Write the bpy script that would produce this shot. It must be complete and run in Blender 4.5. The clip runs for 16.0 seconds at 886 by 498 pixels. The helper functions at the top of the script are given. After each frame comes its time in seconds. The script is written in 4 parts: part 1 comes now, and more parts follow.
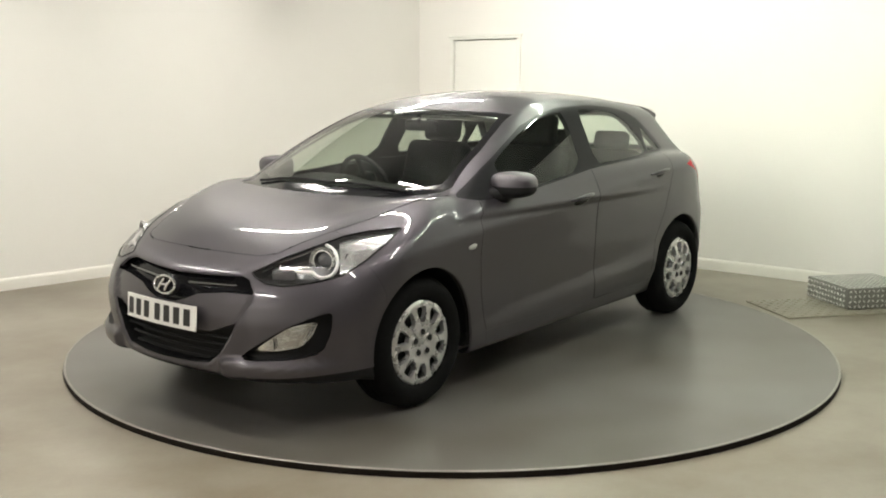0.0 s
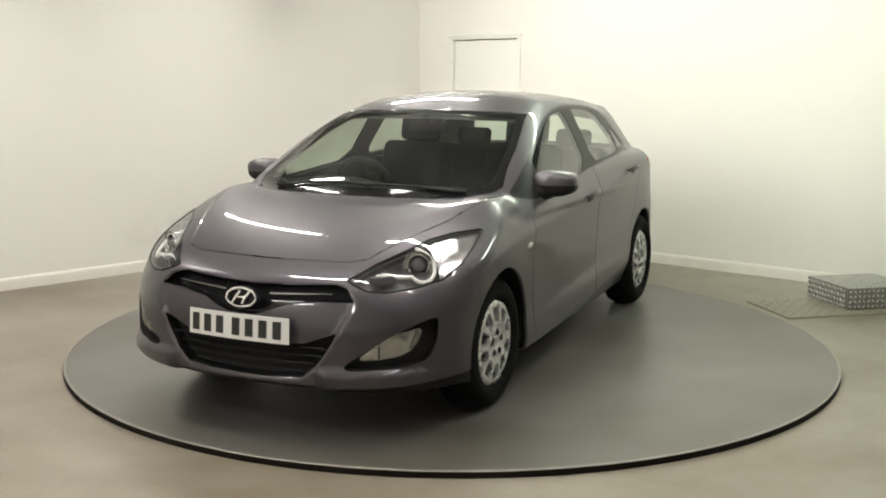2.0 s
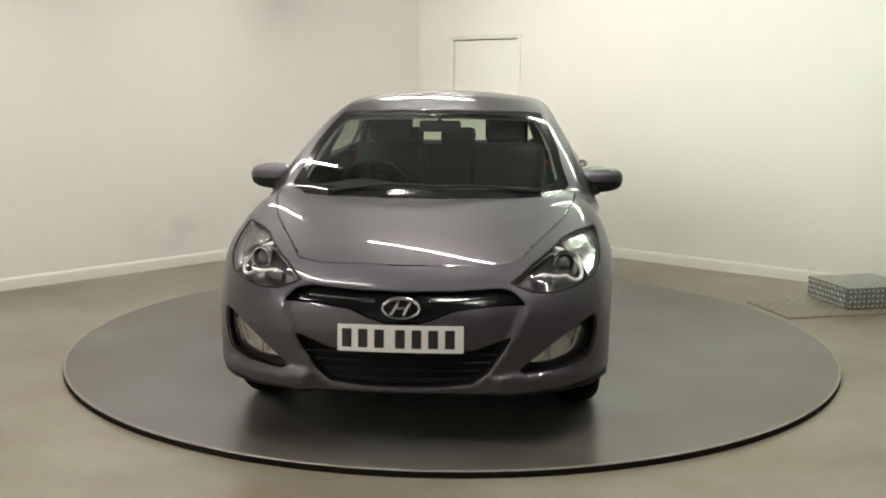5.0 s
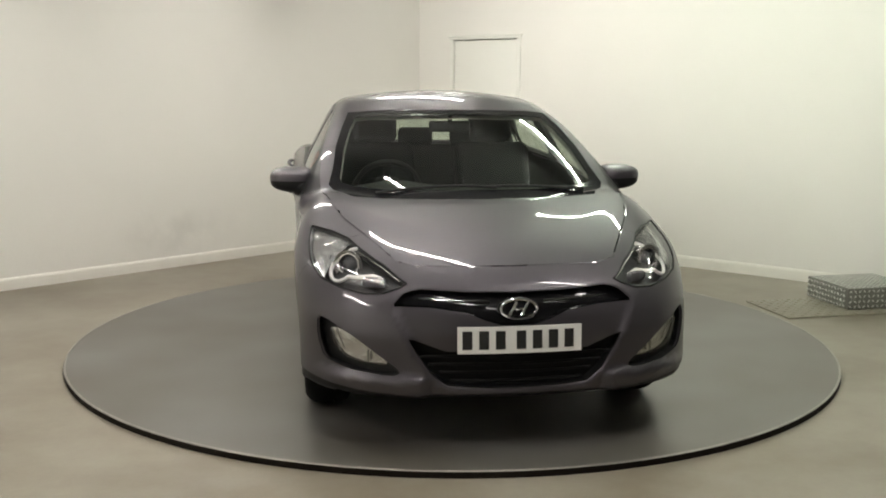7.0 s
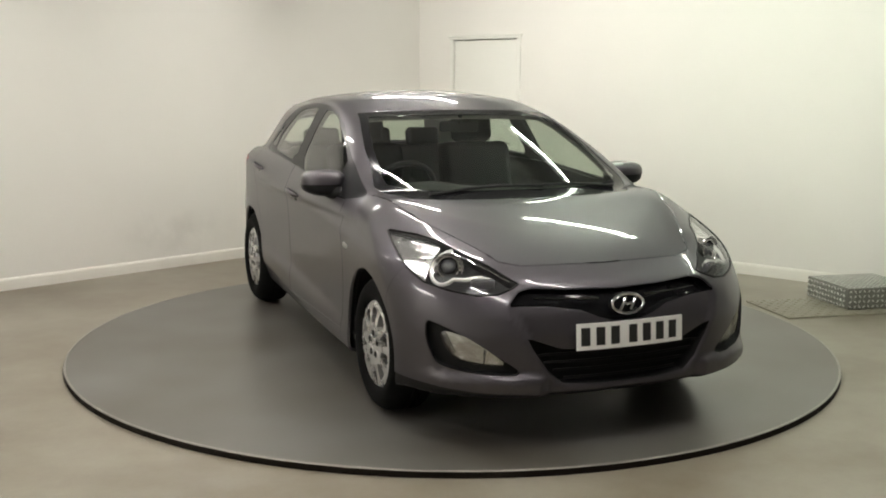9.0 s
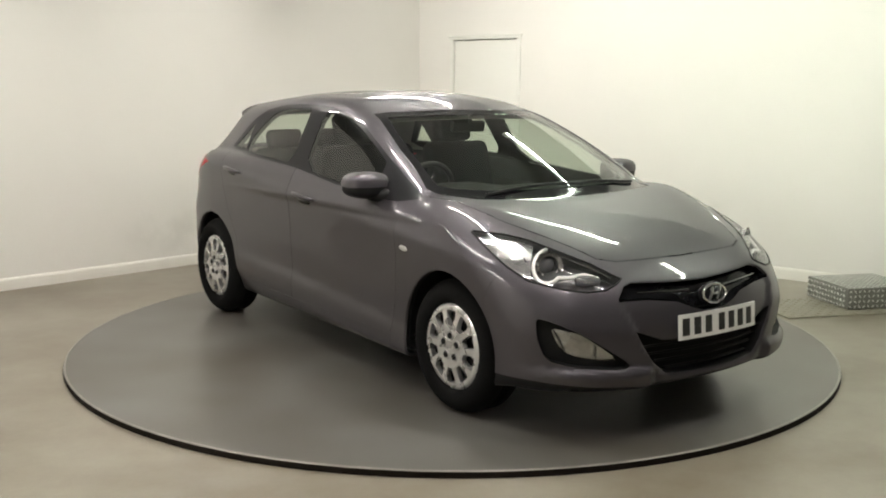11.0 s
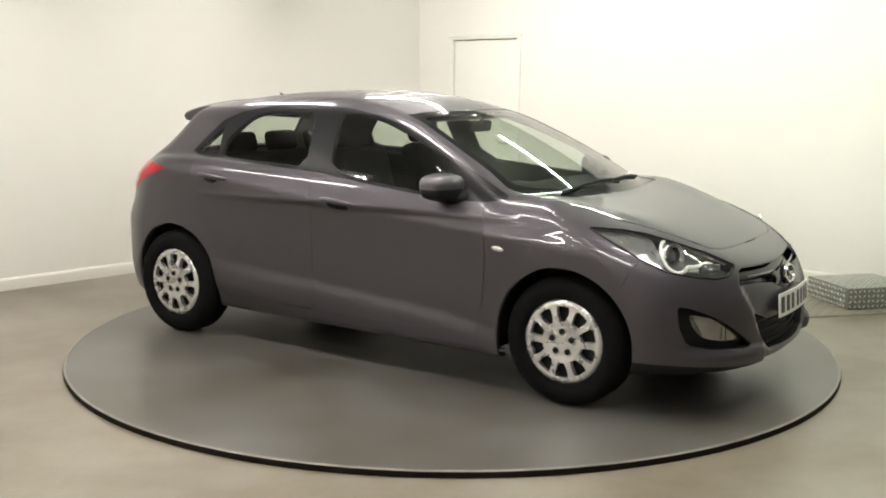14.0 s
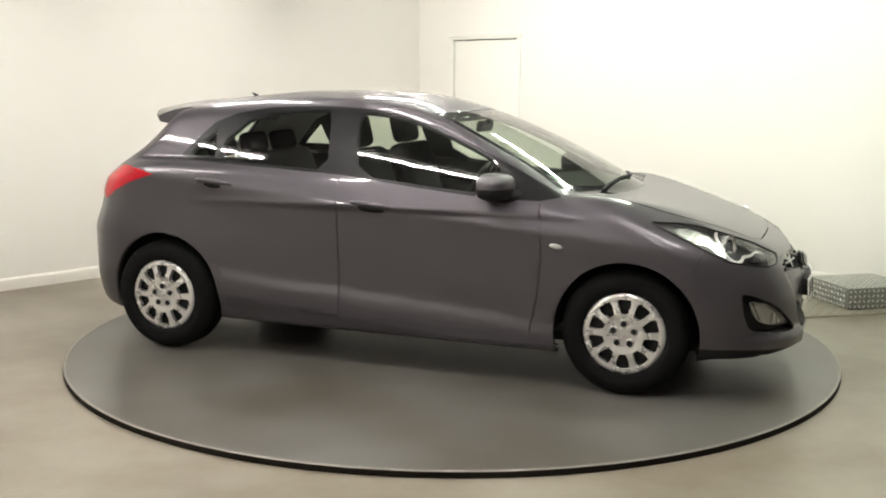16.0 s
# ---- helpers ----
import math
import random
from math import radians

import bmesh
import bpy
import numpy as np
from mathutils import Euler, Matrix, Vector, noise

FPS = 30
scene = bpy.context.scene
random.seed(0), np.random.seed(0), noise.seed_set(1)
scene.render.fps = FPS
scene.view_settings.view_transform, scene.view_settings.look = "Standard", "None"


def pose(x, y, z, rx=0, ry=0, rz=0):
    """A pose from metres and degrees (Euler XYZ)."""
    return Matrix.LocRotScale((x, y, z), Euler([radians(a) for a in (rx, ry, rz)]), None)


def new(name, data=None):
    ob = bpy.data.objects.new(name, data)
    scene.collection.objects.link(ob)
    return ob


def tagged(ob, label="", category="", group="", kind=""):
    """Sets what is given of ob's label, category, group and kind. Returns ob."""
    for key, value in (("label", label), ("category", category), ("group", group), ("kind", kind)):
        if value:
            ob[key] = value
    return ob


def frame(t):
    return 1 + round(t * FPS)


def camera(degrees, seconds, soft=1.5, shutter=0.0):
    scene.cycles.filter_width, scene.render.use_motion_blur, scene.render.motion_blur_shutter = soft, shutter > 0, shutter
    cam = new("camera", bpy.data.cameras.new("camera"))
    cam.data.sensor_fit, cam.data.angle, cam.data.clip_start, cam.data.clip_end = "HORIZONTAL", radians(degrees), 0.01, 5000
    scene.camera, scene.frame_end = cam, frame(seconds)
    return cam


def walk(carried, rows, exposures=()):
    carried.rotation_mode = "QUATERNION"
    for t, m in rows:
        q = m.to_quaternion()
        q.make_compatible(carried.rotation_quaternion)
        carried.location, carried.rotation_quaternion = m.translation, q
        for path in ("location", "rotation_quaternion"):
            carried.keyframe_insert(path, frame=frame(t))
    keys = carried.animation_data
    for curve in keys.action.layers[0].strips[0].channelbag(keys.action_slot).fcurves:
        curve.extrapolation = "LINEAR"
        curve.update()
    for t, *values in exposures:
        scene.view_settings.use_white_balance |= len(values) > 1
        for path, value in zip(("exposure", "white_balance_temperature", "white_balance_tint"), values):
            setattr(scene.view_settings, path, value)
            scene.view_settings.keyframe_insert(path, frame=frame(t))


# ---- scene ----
EYE = (0.0, -6.039, 1.504)
cam = camera(47.64, 16.0, soft=1.9)
CAM_POSE = Matrix.Translation(EYE) @ pose(0, 0, 0, 90 - 9.13, 0, 0.50) @ pose(0, 0, 0, 0, 0, 0.28)
walk(cam, [(0.0, CAM_POSE), (16.0, CAM_POSE)], exposures=[(0.0, 0.33, 6500, 8), (3.5, 0.06, 6500, 8), (7.0, -0.06, 6500, 8), (9.0, -0.03, 6500, 8), (12.5, 0.25, 6500, 9), (16.0, 0.40, 6500, 10)])

# ---- world and lights ----
world = bpy.data.worlds.new("world")
scene.world = world
world.use_nodes = True
world.node_tree.nodes["Background"].inputs[0].default_value = (0.02, 0.02, 0.02, 1)
world.node_tree.nodes["Background"].inputs[1].default_value = 0.2

CORNER = Vector((-0.347, 4.598, 0.0))
LEFT_DIR = Vector((-0.688, -0.725, 0.0))
RIGHT_DIR = Vector((0.773, -0.634, 0.0))
LAMP_DIR = Vector((0.725, -0.688, 0.0))
FLOOR_Z = -0.03
CEIL_Z = 2.78
LAMP_Z = 2.47
ROOM = 8.8


def room_pt(a, b, z):
    """a metres along the left wall, b along the right wall."""
    p = CORNER + LEFT_DIR * a + RIGHT_DIR * b
    return Vector((p.x, p.y, z))


# ---- materials ----
def nodes_of(name):
    m = bpy.data.materials.new(name)
    m.use_nodes = True
    n, l = m.node_tree.nodes, m.node_tree.links
    return m, n, l, n["Principled BSDF"]


def material(name, color, rough=0.5, metal=0.0, coat=0.0, vary=0.0, scale=8.0, bump=0.0, bump_scale=60.0, rough_vary=0.0, spec=0.5, detail=4.0):
    m, n, l, b = nodes_of(name)
    b.inputs["Roughness"].default_value = rough
    b.inputs["Metallic"].default_value = metal
    b.inputs["Coat Weight"].default_value = coat
    b.inputs["Coat Roughness"].default_value = 0.03
    b.inputs["Specular IOR Level"].default_value = spec
    b.inputs["Base Color"].default_value = (*color, 1)
    tc = n.new("ShaderNodeTexCoord")
    if vary or rough_vary:
        t = n.new("ShaderNodeTexNoise")
        t.inputs["Scale"].default_value = scale
        t.inputs["Detail"].default_value = detail
        l.new(tc.outputs["Object"], t.inputs["Vector"])
        if vary:
            mix = n.new("ShaderNodeMix")
            mix.data_type = "RGBA"
            mix.inputs["A"].default_value = (*[c * (1 - vary) for c in color], 1)
            mix.inputs["B"].default_value = (*[min(1, c * (1 + vary)) for c in color], 1)
            l.new(t.outputs["Fac"], mix.inputs["Factor"])
            l.new(mix.outputs["Result"], b.inputs["Base Color"])
        if rough_vary:
            r = n.new("ShaderNodeMapRange")
            r.inputs["To Min"].default_value = max(0.0, rough - rough_vary)
            r.inputs["To Max"].default_value = min(1.0, rough + rough_vary)
            l.new(t.outputs["Fac"], r.inputs["Value"])
            l.new(r.outputs["Result"], b.inputs["Roughness"])
    if bump:
        t2 = n.new("ShaderNodeTexNoise")
        t2.inputs["Scale"].default_value = bump_scale
        t2.inputs["Detail"].default_value = 5
        l.new(tc.outputs["Object"], t2.inputs["Vector"])
        bp = n.new("ShaderNodeBump")
        bp.inputs["Strength"].default_value = bump
        bp.inputs["Distance"].default_value = 0.01
        l.new(t2.outputs["Fac"], bp.inputs["Height"])
        l.new(bp.outputs["Normal"], b.inputs["Normal"])
    return m


def glow(name, color, strength):
    m, n, l, b = nodes_of(name)
    b.inputs["Base Color"].default_value = (*color, 1)
    b.inputs["Emission Color"].default_value = (*color, 1)
    b.inputs["Emission Strength"].default_value = strength
    return m


def glass(name, tint, rough=0.0):
    """Thin pane: mostly clear, with a mirror film on top."""
    m, n, l, b = nodes_of(name)
    out = n["Material Output"]
    tr = n.new("ShaderNodeBsdfTransparent")
    tr.inputs["Color"].default_value = (*tint, 1)
    gl = n.new("ShaderNodeBsdfGlossy")
    gl.inputs["Roughness"].default_value = rough
    lw = n.new("ShaderNodeLayerWeight")
    lw.inputs["Blend"].default_value = 0.5
    pw = n.new("ShaderNodeMath")
    pw.operation = "POWER"
    pw.inputs[1].default_value = 4.0
    l.new(lw.outputs["Facing"], pw.inputs[0])
    fr = n.new("ShaderNodeMapRange")
    fr.inputs["To Min"].default_value = 0.06
    fr.inputs["To Max"].default_value = 0.95
    l.new(pw.outputs["Value"], fr.inputs["Value"])
    mx = n.new("ShaderNodeMixShader")
    l.new(fr.outputs["Result"], mx.inputs["Fac"])
    l.new(tr.outputs["BSDF"], mx.inputs[1])
    l.new(gl.outputs["BSDF"], mx.inputs[2])
    l.new(mx.outputs["Shader"], out.inputs["Surface"])
    return m


M_WALL = material("wall_paint", (0.79, 0.775, 0.73), 0.55, vary=0.035, scale=1.3, bump=0.05, bump_scale=35, rough_vary=0.08)
M_WALL_UNSEEN = material("unseen_dark_wall", (0.16, 0.155, 0.145), 0.6, vary=0.06, scale=1.5, bump=0.05, bump_scale=35)
M_SKIRT = material("skirting_paint", (0.78, 0.76, 0.70), 0.35, vary=0.06, scale=6)
M_DOOR = material("door_paint", (0.80, 0.80, 0.75), 0.4, vary=0.03, scale=2)
M_CEIL = material("ceiling_paint", (0.14, 0.14, 0.135), 0.8, vary=0.03, scale=2)
M_PAINT = material("grey_metallic_paint", (0.060, 0.0545, 0.063), 0.44, metal=0.63, coat=0.6, vary=0.10, scale=900, detail=1)
M_GLASS = glass("window_glass", (0.80, 0.86, 0.79))
M_LENS = glass("lens_glass", (0.93, 0.93, 0.93))
M_BLACK = material("black_plastic", (0.009, 0.009, 0.0095), 0.55, vary=0.2, scale=40, bump=0.06, bump_scale=300, spec=0.18)
M_PROJ = material("projector_glass", (0.10, 0.10, 0.11), 0.06, vary=0.2, scale=20, coat=1.0)
M_GLOSSBLACK = material("gloss_black_trim", (0.008, 0.008, 0.009), 0.10, vary=0.15, scale=30, spec=0.2)
M_SURROUND = material("satin_black_trim", (0.010, 0.010, 0.011), 0.32, vary=0.15, scale=30, spec=0.12)
M_GUIDE = material("white_light_guide", (0.80, 0.80, 0.78), 0.25, vary=0.04, scale=30, coat=0.6)
M_FLUTED = material("fluted_reflector", (0.58, 0.58, 0.58), 0.16, metal=0.9, vary=0.35, scale=22, bump=0.9, bump_scale=16)
M_BEZEL = material("dark_lamp_bezel", (0.055, 0.055, 0.057), 0.30, metal=0.5, vary=0.2, scale=40)
M_RUBBER = material("tyre_rubber", (0.0055, 0.0055, 0.0055), 0.85, vary=0.3, scale=60, bump=0.15, bump_scale=220, spec=0.1)
M_SILVER = material("silver_wheel_paint", (0.60, 0.595, 0.585), 0.28, metal=0.70, vary=0.08, scale=14, rough_vary=0.08)
M_CHROME = material("chrome", (0.72, 0.72, 0.72), 0.10, metal=1.0, vary=0.05, scale=20)
M_TRIM = material("dark_cabin_trim", (0.014, 0.014, 0.014), 0.75, vary=0.2, scale=50, bump=0.1, bump_scale=300, spec=0.2)
M_CLOTH = material("charcoal_seat_cloth", (0.011, 0.011, 0.012), 0.95, vary=0.25, scale=90, bump=0.2, bump_scale=400, spec=0.1)
M_HEADLINER = material("beige_headliner", (0.22, 0.21, 0.19), 0.9, vary=0.1, scale=40)
M_RED = material("red_lamp_plastic", (0.42, 0.006, 0.016), 0.14, vary=0.25, scale=25, spec=0.22)
M_WHITEPLATE = material("number_plate_white", (0.78, 0.78, 0.76), 0.35, vary=0.03, scale=20)
M_CHARS = material("number_plate_black", (0.015, 0.015, 0.015), 0.4)
M_DARKCHROME = material("dark_chrome", (0.20, 0.20, 0.20), 0.12, metal=1.0, vary=0.05, scale=20)
M_LAMPREFL = material("lamp_reflector", (0.74, 0.73, 0.72), 0.22, metal=0.75, vary=0.08, scale=30)
M_TUBE = glow("warm_fluorescent_tube", (1.0, 0.945, 0.885), 158.0)
M_TUBE_COOL = glow("cool_fluorescent_tube", (0.90, 1.0, 0.82), 142.0)
M_BATTEN = material("white_batten", (0.75, 0.75, 0.72), 0.4, vary=0.03, scale=12)


def floor_material(name, color, rough, size, spec=0.5, detail=7, bump=0.015):
    """Painted concrete: cloudy tone, scuffs and fine speckle."""
    m, n, l, b = nodes_of(name)
    tc = n.new("ShaderNodeTexCoord")
    big = n.new("ShaderNodeTexNoise")
    big.inputs["Scale"].default_value = size
    big.inputs["Detail"].default_value = detail
    big.inputs["Roughness"].default_value = 0.62
    fine = n.new("ShaderNodeTexNoise")
    fine.inputs["Scale"].default_value = 90
    fine.inputs["Detail"].default_value = 3
    l.new(tc.outputs["Object"], big.inputs["Vector"])
    l.new(tc.outputs["Object"], fine.inputs["Vector"])
    ramp = n.new("ShaderNodeValToRGB")
    ramp.color_ramp.elements[0].position = 0.33
    ramp.color_ramp.elements[0].color = (*[c * s for c, s in zip(color, (0.66, 0.60, 0.52))], 1)
    ramp.color_ramp.elements[1].position = 0.68
    ramp.color_ramp.elements[1].color = (*[c * s for c, s in zip(color, (1.22, 1.26, 1.30))], 1)
    l.new(big.outputs["Fac"], ramp.inputs["Fac"])
    mix = n.new("ShaderNodeMix")
    mix.data_type = "RGBA"
    mix.blend_type = "MULTIPLY"
    mix.inputs["Factor"].default_value = 0.12
    l.new(ramp.outputs["Color"], mix.inputs["A"])
    grey = n.new("ShaderNodeMapRange")
    grey.inputs["To Min"].default_value = 0.55
    grey.inputs["To Max"].default_value = 1.25
    l.new(fine.outputs["Fac"], grey.inputs["Value"])
    l.new(grey.outputs["Result"], mix.inputs["B"])
    b.inputs["Specular IOR Level"].default_value = spec
    hs = n.new("ShaderNodeHueSaturation")
    hs.inputs["Saturation"].default_value = 0.9
    l.new(mix.outputs["Result"], hs.inputs["Color"])
    l.new(hs.outputs["Color"], b.inputs["Base Color"])
    mr = n.new("ShaderNodeMapRange")
    mr.inputs["To Min"].default_value = rough - 0.05
    mr.inputs["To Max"].default_value = rough + 0.10
    l.new(big.outputs["Fac"], mr.inputs["Value"])
    if bump:
        l.new(mr.outputs["Result"], b.inputs["Roughness"])
    else:
        b.inputs["Roughness"].default_value = rough + 0.03
    bp = n.new("ShaderNodeBump")
    bp.inputs["Strength"].default_value = bump
    bp.inputs["Distance"].default_value = 0.01
    l.new(fine.outputs["Fac"], bp.inputs["Height"])
    l.new(bp.outputs["Normal"], b.inputs["Normal"])
    return m


def scuffed_wall(base):
    """Faint grey smudges rubbed on one stretch of the wall."""
    m = base.copy()
    n, l = m.node_tree.nodes, m.node_tree.links
    b = n["Principled BSDF"]
    old = b.inputs["Base Color"].links[0].from_socket
    tc = n.new("ShaderNodeTexCoord")
    mp = n.new("ShaderNodeMapping")
    mp.inputs["Location"].default_value = (2.30, -2.46, -0.26)
    l.new(tc.outputs["Object"], mp.inputs["Vector"])
    sc = n.new("ShaderNodeVectorMath")
    sc.operation = "MULTIPLY"
    sc.inputs[1].default_value = (1.5, 1.5, 4.2)
    l.new(mp.outputs["Vector"], sc.inputs[0])
    ln = n.new("ShaderNodeVectorMath")
    ln.operation = "LENGTH"
    l.new(sc.outputs["Vector"], ln.inputs[0])
    fall = n.new("ShaderNodeMapRange")
    fall.inputs["From Min"].default_value = 1.0
    fall.inputs["From Max"].default_value = 0.2
    l.new(ln.outputs["Value"], fall.inputs["Value"])
    ns = n.new("ShaderNodeTexNoise")
    ns.inputs["Scale"].default_value = 4.0
    ns.inputs["Detail"].default_value = 5.0
    l.new(tc.outputs["Object"], ns.inputs["Vector"])
    cut = n.new("ShaderNodeMapRange")
    cut.inputs["From Min"].default_value = 0.42
    cut.inputs["From Max"].default_value = 0.70
    cut.inputs["To Max"].default_value = 0.30
    l.new(ns.outputs["Fac"], cut.inputs["Value"])
    mu = n.new("ShaderNodeMath")
    mu.operation = "MULTIPLY"
    l.new(fall.outputs["Result"], mu.inputs[0])
    l.new(cut.outputs["Result"], mu.inputs[1])
    mix = n.new("ShaderNodeMix")
    mix.data_type = "RGBA"
    mix.inputs["B"].default_value = (0.42, 0.41, 0.38, 1)
    l.new(mu.outputs["Value"], mix.inputs["Factor"])
    l.new(old, mix.inputs["A"])
    l.new(mix.outputs["Result"], b.inputs["Base Color"])
    return m


M_WALL_SCUFFED = scuffed_wall(M_WALL)
M_FLOOR = floor_material("painted_concrete", (0.265, 0.236, 0.182), 0.36, 0.8)
M_DISC = floor_material("turntable_paint", (0.118, 0.111, 0.099), 0.29, 0.9, 0.8, 2, 0.0)
M_RUBBERTRIM = material("dark_turntable_edge", (0.012, 0.009, 0.007), 0.8, vary=0.4, scale=10, bump=0.2, bump_scale=40, spec=0.1)
M_DECKEDGE = material("pale_deck_edge", (0.34, 0.32, 0.29), 0.45, metal=0.3, vary=0.5, scale=7, rough_vary=0.15)
M_PLATE = material("dull_floor_sheet", (0.245, 0.225, 0.175), 0.40, metal=0.1, vary=0.15, scale=9, rough_vary=0.1)
M_DULLALU = material("dull_aluminium_sheet", (0.20, 0.20, 0.18), 0.42, metal=0.5, vary=0.2, scale=18, rough_vary=0.1)
M_CHEQUER = material("aluminium_chequer_plate", (0.60, 0.60, 0.56), 0.34, metal=0.6, vary=0.15, scale=14, rough_vary=0.1)


# ---- mesh helpers ----
def mesh_ob(name, bm, mat, parent=None, label="", smooth=True):
    me = bpy.data.meshes.new(name)
    bm.normal_update()
    bm.to_mesh(me)
    bm.free()
    if smooth:
        me.polygons.foreach_set("use_smooth", [True] * len(me.polygons))
        me.set_sharp_from_angle(angle=radians(38))
    for x in (mat if isinstance(mat, (list, tuple)) else [mat]):
        me.materials.append(x)
    ob = new(name, me)
    if parent:
        ob.parent = parent
    if label:
        ob["label"] = label
    return ob


def part(name, bm, mat, parent, label="", smooth=True):
    return mesh_ob(name, bm, mat, parent, label, smooth)


def add_box(bm, size, m=None, bevel=0.0, seg=2):
    r = bmesh.ops.create_cube(bm, size=1.0)
    vs = r["verts"]
    bmesh.ops.scale(bm, vec=size, verts=vs)
    if bevel:
        es = list({e for v in vs for e in v.link_edges})
        r = bmesh.ops.bevel(bm, geom=es, offset=bevel, segments=seg, affect="EDGES", profile=0.5)
        vs = list({v for f in r["faces"] for v in f.verts} | {v for v in vs if v.is_valid})
    if m is not None:
        bmesh.ops.transform(bm, matrix=m, verts=vs)
    return vs


def add_cyl(bm, r1, r2, depth, m=None, seg=24, caps=True):
    r = bmesh.ops.create_cone(bm, cap_ends=caps, segments=seg, radius1=r1, radius2=r2, depth=depth)
    if m is not None:
        bmesh.ops.transform(bm, matrix=m, verts=r["verts"])
    return r["verts"]


def add_tube(bm, pts, rad, seg=8, closed=False):
    """A round bar along points."""
    rings = []
    n = len(pts)
    pts = [Vector(p) for p in pts]
    for i, p in enumerate(pts):
        a = pts[(i - 1) % n] if closed or i else p
        b = pts[(i + 1) % n] if closed or i < n - 1 else p
        d = (b - a).normalized()
        u = d.cross(Vector((0, 0, 1)))
        if u.length < 1e-3:
            u = d.cross(Vector((0, 1, 0)))
        u.normalize()
        w = d.cross(u)
        rr = rad[i] if isinstance(rad, (list, tuple)) else rad
        rings.append([bm.verts.new(p + rr * (math.cos(k * 2 * math.pi / seg) * u + math.sin(k * 2 * math.pi / seg) * w)) for k in range(seg)])
    for i in range(n if closed else n - 1):
        a, b = rings[i], rings[(i + 1) % n]
        for k in range(seg):
            bm.faces.new((a[k], a[(k + 1) % seg], b[(k + 1) % seg], b[k]))
    if not closed:
        bm.faces.new(rings[0][::-1])
        bm.faces.new(rings[-1])
    return [v for r in rings for v in r]


def lathe(bm, profile, seg=48, m=None):
    """Profile of (radius, along) turned round the y axis; along runs with +y."""
    rings = []
    for r, a in profile:
        rings.append([bm.verts.new((r * math.cos(k * 2 * math.pi / seg), a, r * math.sin(k * 2 * math.pi / seg))) for k in range(seg)])
    for a, b in zip(rings, rings[1:]):
        for k in range(seg):
            bm.faces.new((a[k], a[(k + 1) % seg], b[(k + 1) % seg], b[k]))
    vs = [v for r in rings for v in r]
    if m is not None:
        bmesh.ops.transform(bm, matrix=m, verts=vs)
    return vs


def thing(name, at, label, category, group="", kind=""):
    e = new(name)
    e.empty_display_size = 0.2
    e.matrix_basis = at
    return tagged(e, label, category, group, kind)


# ---- room ----
def wall_slab(name, a0, b0, a1, b1, z0, z1, out, thick=0.15, mat=M_WALL):
    """A wall from room place (a0, b0) to (a1, b1), thickened outwards."""
    p, q = room_pt(a0, b0, 0), room_pt(a1, b1, 0)
    o = (LEFT_DIR * out[0] + RIGHT_DIR * out[1]).normalized() * thick
    bm = bmesh.new()
    vs = [bm.verts.new((v.x, v.y, z)) for z in (z0, z1) for v in (p, q, q + o, p + o)]
    for f in ((3, 2, 1, 0), (4, 5, 6, 7), (0, 1, 5, 4), (1, 2, 6, 5), (2, 3, 7, 6), (3, 0, 4, 7)):
        bm.faces.new([vs[i] for i in f])
    bmesh.ops.recalc_face_normals(bm, faces=bm.faces)
    return bm


DOOR_A, DOOR_B, DOOR_TOP = 0.47, 1.25, 1.98

bm = wall_slab("wall_west", -0.15, 0, ROOM + 0.15, 0, FLOOR_Z, CEIL_Z, (0, -1))
tagged(mesh_ob("wall_west", bm, M_WALL_SCUFFED, smooth=False), "cream white painted plaster wall with faint scuffs", "wall", kind="structure")
bm = wall_slab("wall_north", 0, 0, 0, DOOR_A, FLOOR_Z, CEIL_Z, (-1, 0))
for a, b, z0, z1 in ((DOOR_A, DOOR_B, DOOR_TOP, CEIL_Z), (DOOR_B, ROOM, FLOOR_Z, CEIL_Z)):
    b2 = wall_slab("x", 0, a, 0, b, z0, z1, (-1, 0))
    me = bpy.data.meshes.new("tmp")
    b2.to_mesh(me)
    b2.free()
    bm.from_mesh(me)
    bpy.data.meshes.remove(me)
tagged(mesh_ob("wall_north", bm, M_WALL, smooth=False), "cream white painted plaster wall with a doorway", "wall", kind="structure")
# Unseen wall, coloured dark so it sends little light to the car's front.
bm = wall_slab("wall_east", -0.15, ROOM, ROOM + 0.15, ROOM, FLOOR_Z, CEIL_Z, (0, 1))
tagged(mesh_ob("wall_east", bm, M_WALL_UNSEEN, smooth=False), "unseen wall set dark grey to dim reflections in the car", "wall", kind="structure")
bm = wall_slab("wall_south", ROOM, 0, ROOM, ROOM, FLOOR_Z, CEIL_Z, (1, 0))
tagged(mesh_ob("wall_south", bm, M_WALL, smooth=False), "cream white painted plaster wall", "wall", kind="structure")


def slab(name, z0, z1, mat, label, category):
    bm = bmesh.new()
    ps = [room_pt(a, b, 0) for a, b in ((-0.15, -0.15), (ROOM + 0.15, -0.15), (ROOM + 0.15, ROOM + 0.15), (-0.15, ROOM + 0.15))]
    vs = [bm.verts.new((p.x, p.y, z)) for z in (z0, z1) for p in ps]
    for f in ((3, 2, 1, 0), (4, 5, 6, 7), (0, 1, 5, 4), (1, 2, 6, 5), (2, 3, 7, 6), (3, 0, 4, 7)):
        bm.faces.new([vs[i] for i in f])
    bmesh.ops.recalc_face_normals(bm, faces=bm.faces)
    return tagged(mesh_ob(name, bm, mat, smooth=False), label, category, kind="structure")


